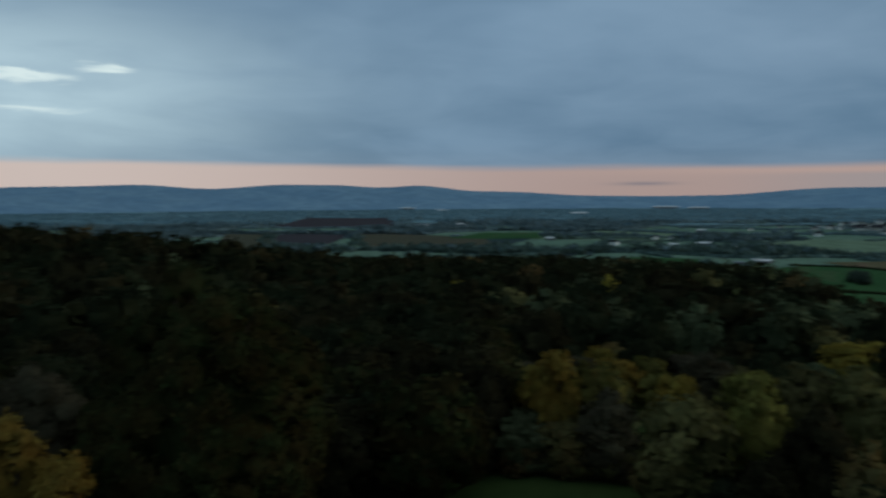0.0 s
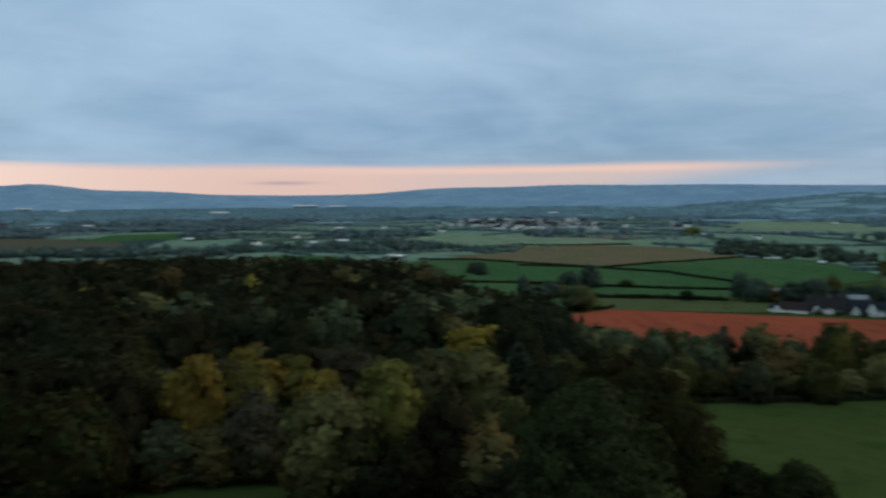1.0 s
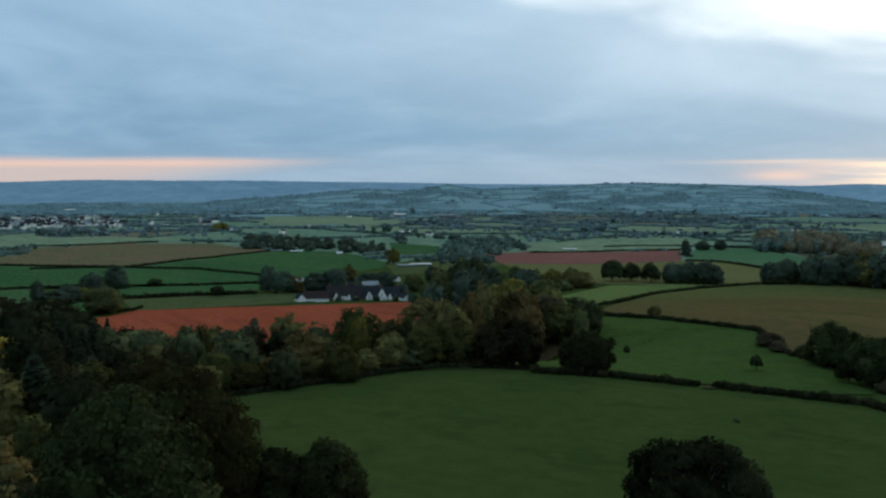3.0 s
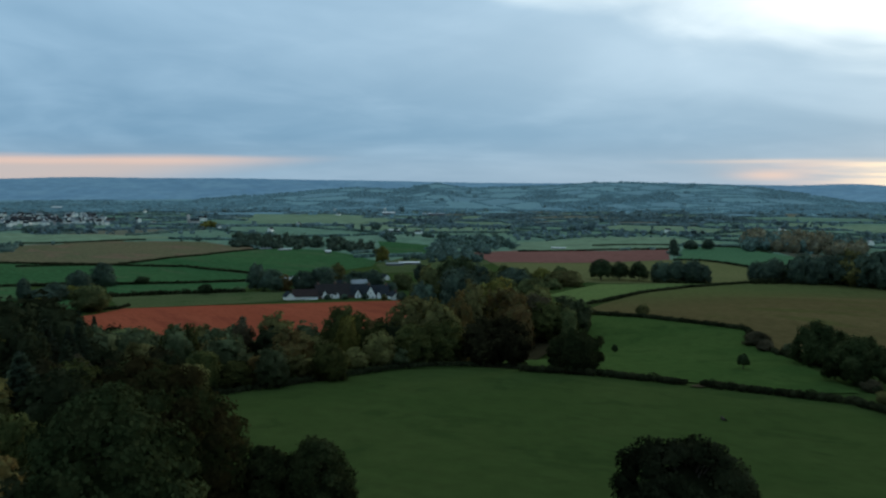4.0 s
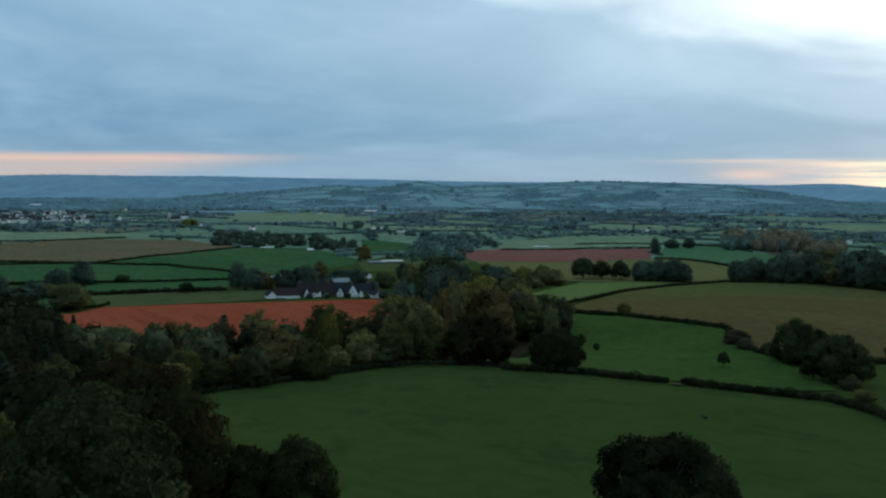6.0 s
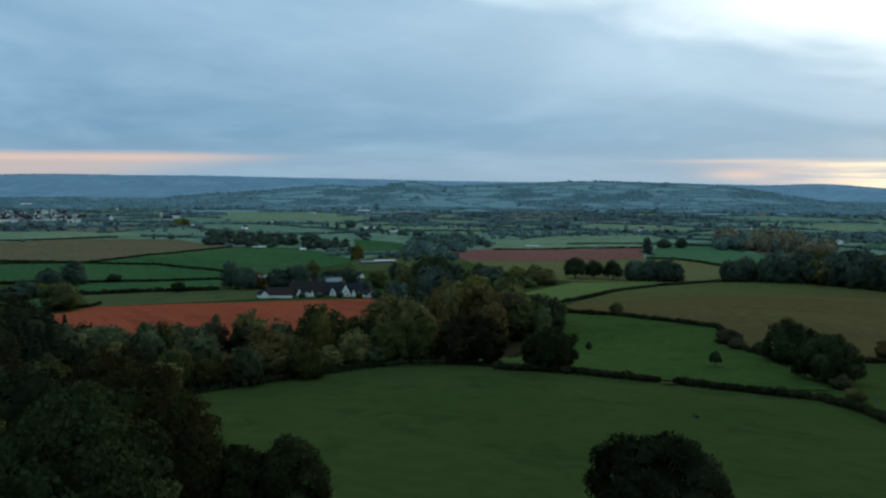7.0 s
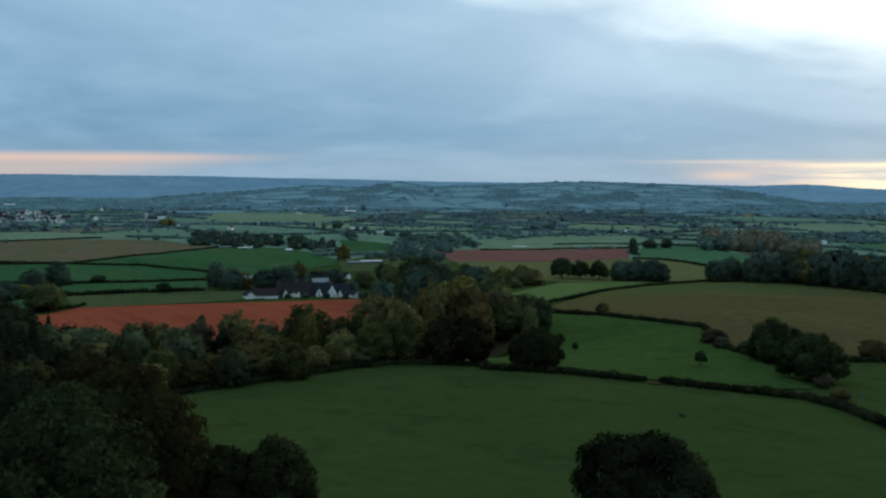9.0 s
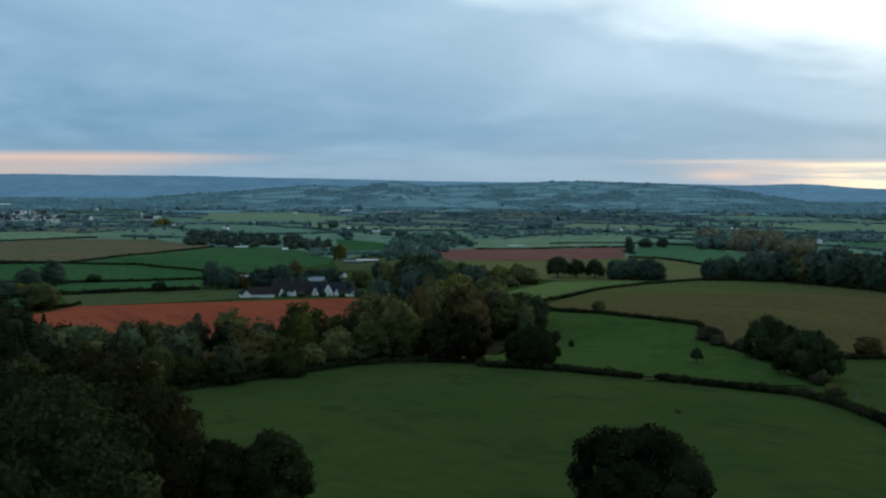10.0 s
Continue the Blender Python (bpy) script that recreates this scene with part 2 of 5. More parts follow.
DEAD_WOOD = material("bleached_wood", [(0.17, 0.15, 0.13), (0.12, 0.105, 0.09)], 2.0, 8.0)


def leaves(name, a, b, per=0.20, glow=None):
    """Foliage: sprays that differ a little from one another, in boughs of slightly different tint; light passes through the thin leaves."""
    m = bpy.data.materials.new(name)
    m.use_nodes = True
    g = Graph(m.node_tree)
    shader = m.node_tree.nodes["Principled BSDF"]
    where = g.node("ShaderNodeNewGeometry")
    pos = where.outputs["Position"]
    bough = g.noise(pos, 0.30, 2.0, 0.5, 0.3)
    twig = g.noise(pos, 1.3, 3.0, 0.6, 0.2)
    c = g.mix(g.step(bough, 0.36, 0.64), a, b)
    r1 = where.outputs["Random Per Island"]
    r2 = g.node("ShaderNodeObjectInfo").outputs["Random"]
    v = g.math("MULTIPLY", g.math("ADD", 1 - per, g.math("MULTIPLY", r1, 2 * per)), g.math("ADD", 1 - per * 0.6, g.math("MULTIPLY", r2, per * 1.2)))
    v = g.math("MULTIPLY", v, g.step(twig, 0.30, 0.70, 0.80, 1.20))
    v = g.math("MULTIPLY", v, g.step(bough, 0.34, 0.66, 0.86, 1.14))
    v = g.math("MULTIPLY", v, g.step(g.noise(pos, 0.075, 1.0, 0.5), 0.36, 0.64, 0.78, 1.22))
    hue = g.math("ADD", 0.5 - per * 0.09, g.math("ADD", g.math("MULTIPLY", r2, per * 0.10), g.math("MULTIPLY", r1, per * 0.08)))
    c = g.node("ShaderNodeHueSaturation", [("Hue", hue), ("Value", v), ("Color", c)]).outputs[0]
    m.node_tree.links.new(c, shader.inputs["Base Color"])
    shader.inputs["Roughness"].default_value = 0.8
    shader.inputs["Specular IOR Level"].default_value = 0.0
    # emission, used to paint haze onto the farthest foliage
    if glow:
        shader.inputs["Emission Color"].default_value = (*glow[:3], 1)
        shader.inputs["Emission Strength"].default_value = glow[3]
    else:
        thin = g.node("ShaderNodeBsdfTranslucent", [(0, c)])
        both = g.node("ShaderNodeMixShader", [(0, 0.34), (1, shader.outputs[0]), (2, thin.outputs[0])])
        out = [n for n in m.node_tree.nodes if n.type == "OUTPUT_MATERIAL"][0]
        m.node_tree.links.new(both.outputs[0], out.inputs[0])
    return m


LEAF = {
    "dark": leaves("dark_green_leaves", (0.069, 0.083, 0.038), (0.096, 0.107, 0.051)),
    "green": leaves("green_leaves", (0.092, 0.106, 0.041), (0.120, 0.127, 0.049)),
    "olive": leaves("olive_leaves", (0.120, 0.112, 0.041), (0.148, 0.132, 0.048)),
    "lime": leaves("yellow_green_leaves", (0.154, 0.144, 0.036), (0.185, 0.162, 0.041)),
    "gold": leaves("golden_leaves", (0.274, 0.177, 0.032), (0.200, 0.153, 0.032)),
    "yellow": leaves("bright_yellow_leaves", (0.374, 0.286, 0.046), (0.297, 0.242, 0.042)),
    "rust": leaves("rusty_brown_leaves", (0.157, 0.103, 0.037), (0.114, 0.097, 0.037)),
    "grey": leaves("thin_grey_brown_twigs", (0.093, 0.076, 0.043), (0.072, 0.063, 0.036)),
    # green leaves with mid-distance haze mixed into their colour
    "vale": leaves("hazed_vale_leaves", (0.069, 0.097, 0.069), (0.093, 0.125, 0.082)),
    "young": leaves("young_tree_leaves", (0.041, 0.060, 0.024), (0.053, 0.072, 0.029)),
    "lone": leaves("green_field_tree_leaves", (0.039, 0.055, 0.025), (0.053, 0.069, 0.030)),
    "oak": leaves("deep_green_oak_leaves", (0.053, 0.060, 0.020), (0.077, 0.080, 0.025)),
    "broad": leaves("dark_oak_leaves", (0.035, 0.045, 0.017), (0.047, 0.055, 0.021), 0.32),
    # oak green darkened to stand in for shade among the trees
    "deep": leaves("shade_dark_leaves", (0.024, 0.029, 0.013), (0.032, 0.036, 0.017)),
    "russet": leaves("russet_oak_leaves", (0.053, 0.044, 0.016), (0.031, 0.040, 0.014)),
    # brown beech leaves, also kept dark in place of the slope's shade
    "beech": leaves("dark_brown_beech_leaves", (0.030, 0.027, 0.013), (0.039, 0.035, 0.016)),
    "fir": leaves("dark_conifer_needles", (0.036, 0.047, 0.029), (0.049, 0.062, 0.033)),
    # far kinds: haze put into the leaf colour, lighter and bluer
    "far": leaves("hazed_valley_leaves", (0.113, 0.171, 0.143), (0.148, 0.214, 0.170), 0.22),
    "haze": leaves("hazed_distant_leaves", (0.171, 0.250, 0.255), (0.214, 0.293, 0.288), 0.18),
    # faint blue emission paints haze over the farthest trees
    "dim": leaves("haze_glow_leaves", (0.065, 0.109, 0.125), (0.087, 0.138, 0.147), 0.12, (0.048, 0.104, 0.140, 0.52)),
    "farrust": leaves("hazed_copper_leaves", (0.289, 0.241, 0.138), (0.173, 0.170, 0.117), 0.22),
}
HEDGE = leaves("hedge_leaves", (0.027, 0.031, 0.014), (0.036, 0.038, 0.017))
WHITE = material("white_render", [(0.90, 0.87, 0.78), (0.84, 0.80, 0.71)], 0.4, 3.0, bump=0.1, fine_amount=0.1)
CREAM = material("cream_render", [(0.52, 0.47, 0.42), (0.45, 0.42, 0.38)], 0.4, 3.0, bump=0.1, fine_amount=0.15)
DARK_WALL = material("grey_shed_wall", [(0.150, 0.150, 0.145), (0.110, 0.112, 0.112)], 0.4, 3.0, bump=0.2)
BRICK_WALL = material("dull_brick", [(0.150, 0.085, 0.068), (0.195, 0.128, 0.099)], 0.5, 4.0, bump=0.2)
SLATE = material("dark_slate", [(0.029, 0.033, 0.038), (0.040, 0.044, 0.047)], 0.6, 4.0, rough=0.85)
TILE = material("brown_tile", [(0.034, 0.030, 0.029), (0.047, 0.040, 0.037)], 0.6, 4.0)
BROWN_ROOF = material("red_brown_tile", [(0.056, 0.038, 0.034), (0.041, 0.031, 0.030)], 0.6, 4.0)
GREY_ROOF = material("grey_sheet_roof", [(0.27, 0.29, 0.28), (0.22, 0.24, 0.24)], 0.3, 2.0, rough=0.5)
WHITE_ROOF = material("white_sheet_roof", [(0.84, 0.80, 0.71), (0.76, 0.73, 0.65)], 0.1, 1.0, rough=0.5, fine_amount=0.1)
GLASS_DARK = material("window_glass", [(0.02, 0.022, 0.026), (0.03, 0.032, 0.036)], 1.0, 2.0, rough=0.1, bump=0)

# ---- the lie of the land ----
PROFILE_R = [0, 60, 100, 160, 240, 340, 500, 800, 1200, 2000, 3000, 4000, 5200]
PROFILE_Z = [58, 54.5, 50, 45.5, 40, 32.5, 25, 18, 14, 12, 14, 20, 26]
FAR_HILLS = [(-48, 7, 0.31), (-40, 6, 0.69), (-33.5, 4, 0.64), (-25, 5, 0.88), (-20.4, 2.6, 0.36), (-15.8, 3, 0.71), (-10, 4, 0.34), (10, 4, 0.34), (18, 6, 0.54), (27, 6, 0.44), (36, 7, 0.38), (46, 7, 0.23), (56, 6, 0.30), (62, 4, 0.06), (68.4, 2.4, 0.19), (66, 4, 0.09)]
MID_HILLS = [(27, 6, 0.76), (33, 5, 0.73), (37.5, 4, 1.18), (41.5, 2, 0.84), (45, 4, 1.19), (51, 5, 1.46), (57, 5, 1.34), (62, 4, 1.08), (67, 4, 0.78)]


def land(x, y):
    """Height of the ground."""
    x, y = np.asarray(x, float), np.asarray(y, float)
    r = np.hypot(x, y)
    z = np.interp(np.log(r + 60), np.log(np.array(PROFILE_R) + 60), PROFILE_Z)
    z = z + 1.2 * np.sin(x / 67 + 1) * np.sin(y / 83 + 0.5) * np.minimum(1, r / 200)
    z = z + 0.9 * np.sin((x + y) / 41) * np.sin((x - y) / 57 + 2) * np.minimum(1, r / 300)
    # the stubble rise, a dip behind the meadow, the wooded slope and the hill it climbs, shaped to fit the camera's
    # view
    z = z + 6 * np.exp(-((x - 390) / 100) ** 2 - ((y - 165) / 85) ** 2)
    u, v = (x - 155) * 0.77 - (y - 232) * 0.63, (x - 155) * 0.63 + (y - 232) * 0.77
    z = z - 13 * np.exp(-(u / 90) ** 2 - ((v - 24) / 46) ** 2)
    z = z + 10 * np.exp(-((x + 20) / 190) ** 2 - ((y - 430) / 140) ** 2)
    z = z + 36 * np.exp(-((x + 320) / 160) ** 2 - ((y - 290) / 190) ** 2)

    # the low hill across the valley
    az = np.degrees(np.arctan2(x, y))
    crest = 90 + 3500 * np.tan(np.radians(-1.9 + sum(h * np.exp(-((az - c) / w) ** 2) for c, w, h in MID_HILLS)))
    t = np.clip((r - 2450) / 1050, 0, 1)
    back = np.clip((r - 3520) / 500, 0, 1)
    rise = t * t * (3 - 2 * t) * (1 - back * back * (3 - 2 * back))
    lumps = 5 * np.sin(x / 130) * np.sin(y / 105 + 1) * 4 * t * (1 - t)
    return z + (np.maximum(crest - z, 0) + lumps * (crest > z)) * rise


def mesh_of(name, verts, faces, mats=(), index=None, smooth=False, normals=None):
    me = bpy.data.meshes.new(name)
    verts, faces = np.asarray(verts, np.float32), np.asarray(faces, np.int32)
    k = faces.shape[1]
    me.vertices.add(len(verts))
    me.vertices.foreach_set("co", verts.ravel())
    me.loops.add(faces.size)
    me.loops.foreach_set("vertex_index", faces.ravel())
    me.polygons.add(len(faces))
    me.polygons.foreach_set("loop_start", np.arange(0, faces.size, k, dtype=np.int32))
    for m in mats:
        me.materials.append(m)
    if index is not None:
        me.polygons.foreach_set("material_index", np.asarray(index, np.int32))
    me.update(calc_edges=True)
    if normals is not None:
        me.polygons.foreach_set("use_smooth", np.ones(len(faces), bool))
        me.normals_split_custom_set(np.asarray(normals, np.float32)[faces.ravel()])
    if smooth:
        me.polygons.foreach_set("use_smooth", np.ones(len(faces), bool))
    return me


def grid_faces(n, m, wrap=False):
    i, j = np.meshgrid(np.arange(n - 1), np.arange(m if wrap else m - 1), indexing="ij")
    k = (j + 1) % m
    return np.stack([i * m + j, i * m + k, (i + 1) * m + k, (i + 1) * m + j], -1).reshape(-1, 4)[:, ::-1]


rng = np.random.default_rng(7)
TOWN_MID = (529.8, 1861.2)
# field pattern of the wide valley: cells round scattered centres
cell_r = np.concatenate([700 + 3300 * rng.random(560) ** 0.75, rng.uniform(2300, 3600, 420)])
cell_a = np.radians(rng.uniform(-65, 95, 980))
CELLS = np.stack([cell_r * np.sin(cell_a), cell_r * np.cos(cell_a)], 1)
CELL_KIND = rng.choice([0, 1, 2, 3, 4], len(CELLS), p=[0.04, 0.41, 0.38, 0.11, 0.06])
CELL_KIND[(np.degrees(cell_a) < 9) & (cell_r > 1050) & (rng.random(len(CELLS)) < 0.55)] = 4
CELL_KIND[(CELL_KIND == 2) & (cell_r < 1250)] = 1
CELL_KIND[np.hypot(CELLS[:, 0] - TOWN_MID[0], CELLS[:, 1] - TOWN_MID[1]) < 380] = 1
CELL_KIND[(cell_r > 2300) & (rng.random(len(CELLS)) < 0.22)] = 4
# farther out, cells take the skins that glow with painted haze
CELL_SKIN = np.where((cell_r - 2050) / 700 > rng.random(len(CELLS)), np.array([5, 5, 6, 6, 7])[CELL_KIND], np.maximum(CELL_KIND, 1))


def nearest_cells(p):
    d = np.hypot(p[:, None, 0] - CELLS[None, :, 0], p[:, None, 1] - CELLS[None, :, 1])
    i = np.argpartition(d, 2, axis=1)[:, :2]
    dd = np.take_along_axis(d, i, 1)
    o = np.argsort(dd, 1)
    i, dd = np.take_along_axis(i, o, 1), np.take_along_axis(dd, o, 1)
    return i[:, 0], dd[:, 1] - dd[:, 0]


def make_ground():
    rings = np.concatenate([[0.0], np.geomspace(10, 5200, 215)])
    angles = np.radians(np.concatenate([np.linspace(-50, 80, 521), np.linspace(84, 306, 56)]))
    r, a = np.meshgrid(rings, angles, indexing="ij")
    x, y = r * np.sin(a), r * np.cos(a)
    v = np.stack([x, y, land(x, y)], -1).reshape(-1, 3)
    f = grid_faces(len(rings), len(angles), True)
    mid = v[f].mean(1)[:, :2]
    kind = np.zeros(len(f), int)
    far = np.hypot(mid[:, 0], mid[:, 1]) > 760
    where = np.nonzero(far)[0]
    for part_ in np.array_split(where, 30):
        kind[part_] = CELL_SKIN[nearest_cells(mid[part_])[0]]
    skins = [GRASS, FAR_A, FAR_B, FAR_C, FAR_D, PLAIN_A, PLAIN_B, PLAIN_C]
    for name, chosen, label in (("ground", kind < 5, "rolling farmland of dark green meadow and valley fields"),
                                ("backdrop_plain", kind >= 5, "plain and low hill in the distance, haze painted blue-green")):
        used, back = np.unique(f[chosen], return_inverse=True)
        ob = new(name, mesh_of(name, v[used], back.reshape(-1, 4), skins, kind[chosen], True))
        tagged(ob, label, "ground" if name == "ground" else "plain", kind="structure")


make_ground()


def inside(x, y, poly):
    hit = False
    for (x0, y0), (x1, y1) in zip(poly, poly[1:] + poly[:1]):
        if (y0 > y) != (y1 > y) and x < (x1 - x0) * (y - y0) / (y1 - y0) + x0:
            hit = not hit
    return hit


FIELD_SHAPES = []


def field(corners, mat, label, lift=0.3, step=0):
    """A field laid over the ground."""
    FIELD_SHAPES.append(corners)
    bm = bmesh.new()
    bm.faces.new([bm.verts.new((x, y, 0)) for x, y in corners])
    xs, ys = [c[0] for c in corners], [c[1] for c in corners]
    span = max(max(xs) - min(xs), max(ys) - min(ys))
    step = step or max(6, span / 26)
    for axis, lo, hi in ((0, min(xs), max(xs)), (1, min(ys), max(ys))):
        n = [0, 0, 0]
        n[axis] = 1
        for k in range(1, int((hi - lo) / step)):
            co = [0, 0, 0]
            co[axis] = lo + k * step
            bmesh.ops.bisect_plane(bm, geom=bm.verts[:] + bm.edges[:] + bm.faces[:], plane_co=co, plane_no=n)
    for v in bm.verts:
        v.co.z = float(land(v.co.x, v.co.y)) + lift
    bmesh.ops.recalc_face_normals(bm, faces=bm.faces[:])
    if sum(f.normal.z for f in bm.faces) < 0:
        bmesh.ops.reverse_faces(bm, faces=bm.faces[:])
    me = bpy.data.meshes.new("field")
    for f in bm.faces:
        f.smooth = True
    bm.to_mesh(me)
    bm.free()
    me.materials.append(mat)
    return tagged(new("field", me), label, "field", kind="structure")


def backdrop(name, hills, base, r0, r1, mat, a0, a1, label, back=400, rough=0.0):
    """A hill on the skyline: slopes up from r0 to its crest at r1, and falls behind it."""
    angles = np.linspace(a0, a1, int((a1 - a0) * 8) + 1)
    crest = base + sum(h * np.exp(-((angles - c) / w) ** 2) for c, w, h in hills)
    jag = np.random.default_rng(3).normal(0, 1, len(angles))
    crest = crest + rough * np.convolve(jag, [0.25, 0.5, 0.25], "same")
    rim_z = 90 + r1 * np.tan(np.radians(crest))
    smooth_crest = crest - rough * np.convolve(jag, [0.25, 0.5, 0.25], "same")
    zc = 90 + r1 * np.tan(np.radians(smooth_crest))
    steps = np.concatenate([np.linspace(0, 1, 26), [1 + back / (r1 - r0)]])
    t, a = np.meshgrid(steps, np.radians(angles), indexing="ij")
    r = r0 + (r1 - r0) * t
    x, y = r * np.sin(a), r * np.cos(a)
    g0 = land(x, y) - 3
    rise = np.where(t <= 1, 3 * np.minimum(t, 1) ** 2 - 2 * np.minimum(t, 1) ** 3, 0.2)
    z = g0 + np.maximum(zc[None, :] - g0, 0) * rise + 4 * rise * np.sin(x / 140) * np.sin(y / 110 + 1) * (t < 0.9)
    z[25] = rim_z
    ob = new(name, mesh_of(name, np.stack([x, y, z], -1).reshape(-1, 3), grid_faces(len(steps), len(angles)), [mat], smooth=True))
    return tagged(ob, label, "hill", kind="structure")


backdrop("backdrop_ridge", FAR_HILLS, -0.2, 3900, 4650, RIDGE, -55, 85, "long ridge on the skyline with blue haze painted on", 250, 0.012)

# ---- fields ----
field([(163.8, 151.6), (240.3, 205.3), (295.6, 233.8), (303.8, 209.7), (297.2, 156.8), (265.9, 136.6), (254.5, 117.6), (209.5, 80.6), (190.1, 91.7), (183.4, 112.5), (175.5, 135.1)], GRASS_LUSH, "small green meadow between hedges", 0.3)
field([(307.0, 242.9), (310.2, 214.1), (299.0, 156.6), (267.5, 134.7), (256.0, 116.4), (269.1, 97.0), (282.6, 86.9), (292.1, 68.6), (448.3, 95.1), (573.5, 178.2), (595.5, 244.0), (543.9, 290.3), (464.7, 303.6), (349.5, 262.4)], STUBBLE, "sloping field of brown stubble", 0.3)
field([(373.3, 321.6), (335.3, 260.6), (419.8, 290.1), (524.2, 305.5), (512.1, 334.7), (470.8, 358.7)], CROP_PALE, "pale green strip of crop beside a hedge", 0.3)
field([(536.2, 529.5), (694.9, 447.2), (704.7, 420.5), (664.6, 349.9), (553.7, 290.3), (531.1, 309.6), (477.7, 364.0), (458.1, 405.8)], OLIVE_FIELD, "olive stubble field behind a row of trees", 0.3)
field([(632.6, 650.7), (702.2, 639.5), (816.6, 525.8), (695.6, 446.4), (536.2, 529.5)], PINK_SOIL, "bare red ploughed field in the valley", 0.5)
field([(697.7, 443.9), (866.0, 536.0), (928.1, 504.2), (884.8, 439.2), (838.0, 388.0), (736.7, 340.9), (673.3, 354.5), (713.9, 425.9)], CROP_TEAL, "blue-green winter crop behind dark trees", 0.4)
field([(702.1, 657.0), (796.2, 735.2), (942.8, 749.9), (1081.8, 699.1), (973.1, 536.6), (886.8, 572.8), (822.5, 531.1)], FAR_B, "pasture strip paled as by haze, with a dark hedge", 0.5)
field([(86.0, 324.0), (96.4, 362.1), (114.2, 359.4), (128.5, 363.8), (147.9, 381.2), (188.1, 376.1), (269.1, 330.2), (271.9, 307.4), (242.7, 278.1), (215.3, 279.2), (193.2, 288.2), (150.3, 301.2)], RED_SOIL, "bright red ploughed field below a farm", 0.3)
field([(146.4, 382.0), (164.0, 444.7), (200.0, 445.7), (235.5, 429.9), (257.0, 417.3), (236.8, 368.5), (189.5, 378.9)], PASTURE, "rough grey-green pasture above red soil", 0.3)
field([(166.9, 452.4), (205.8, 561.1), (247.9, 535.0), (292.8, 524.9), (239.0, 436.3), (201.5, 449.2)], CROP, "bright green strip of young crop", 0.35)
field([(162.8, 608.3), (204.1, 761.1), (273.7, 742.6), (320.2, 685.0), (324.6, 578.3), (295.6, 529.8), (250.3, 540.1), (208.7, 569.1)], CROP, "dark green crop field between thin hedges", 0.35)
field([(285.1, 747.4), (422.5, 830.0), (494.2, 849.2), (535.7, 797.9), (472.7, 612.7), (425.4, 559.0), (358.4, 534.0), (328.9, 533.9), (326.7, 582.0), (323.1, 688.0)], CROP, "wide bright green crop field", 0.4)
field([(214.8, 800.3), (297.0, 1103.7), (399.0, 1098.9), (495.9, 1003.7), (493.9, 861.2), (425.9, 836.5), (287.1, 752.5)], TAN, "tan stubble field curving over a rise", 0.4)
field([(306.5, 1139.0), (361.7, 1342.5), (468.5, 1289.6), (530.0, 1105.8), (402.5, 1108.5)], FAR_B, "narrow green field below the town", 0.5)
field([(658.5, 853.3), (671.8, 770.0), (568.8, 652.0), (517.3, 652.4)], CROP, "small green paddock among trees", 0.4)
field([(442.8, 577.2), (506.2, 621.1), (555.7, 636.9), (628.3, 646.2), (534.9, 524.0), (476.7, 496.9), (429.7, 499.2), (396.9, 507.5)], PASTURE, "dull pasture round the white sheds", 0.35)
field([(831.9, 1514.2), (1075.0, 1899.4), (1210.4, 1751.8), (1134.5, 1354.5), (924.5, 1338.2)], FAR_B, "green meadow far in the valley, paled as by haze", 0.6)
field([(1539.6, 666.1), (1678.5, 659.0), (1697.4, 501.9), (1436.8, 424.4), (1431.3, 524.9)], FAR_B, "long green field far in the valley, paled as by haze", 0.6)
field([(1142.7, 404.3), (1337.7, 394.8), (1076.6, 317.2), (1013.3, 339.7)], CROP_TEAL, "blue-green field behind the dark wood", 0.5)
field([(940.8, 467.1), (897.4, 377.9), (855.4, 345.7), (830.5, 384.5)], GREY_FIELD, "grey field edge beside the wood", 0.5)
field([(-50.7, 925.6), (-25.9, 995.1), (49.9, 973.9), (42.4, 833.7), (-2.6, 797.6)], CROP, "dark green field beside the wood", 0.4)
field([(82.5, 770.5), (123.0, 881.0), (170.5, 883.7), (220.5, 796.6), (269.0, 727.6), (215.6, 577.3), (165.3, 597.9), (115.9, 602.3), (114.2, 689.2)], CROP, "wide green field below tan stubble", 0.4)
field([(111.6, 590.3), (163.9, 593.0), (121.7, 440.6), (96.9, 441.2)], CROP, "bright green corner of a field beside trees", 0.4)
field([(103.1, 416.5), (125.0, 440.8), (152.4, 444.8), (127.4, 371.8), (103.8, 375.9)], CROP, "narrow green field above red soil", 0.4)
field([(165.3, 920.8), (281.4, 1015.8), (358.4, 1116.9), (439.0, 1127.9), (289.6, 744.4), (220.5, 796.6), (190.3, 863.6)], TAN, "tan stubble with a reddish edge", 0.45)
field([(178.5, 1335.1), (239.5, 1437.1), (392.0, 1413.9), (377.7, 1176.9), (308.3, 1112.6), (225.8, 1168.7)], FAR_B, "grey-green field below the town", 0.5)
field([(-608.8, 1089.1), (-835.8, 1516.3), (-750.7, 1519.6), (-572.5, 1201.6), (-558.5, 1094.8)], GREY_FIELD, "dull pinkish stubble beyond the wood", 0.4)
field([(-744.2, 1519.1), (-567.9, 1561.1), (-488.9, 1205.4), (-570.9, 1201.9)], MAROON, "dark bare field beyond the wood", 0.4)
field([(-567.2, 1583.2), (-437.9, 1557.0), (-282.7, 1418.9), (-220.2, 1185.6), (-337.2, 1090.8), (-422.4, 1159.7)], GREY_FIELD, "dull grey stubble beyond the wood", 0.4)
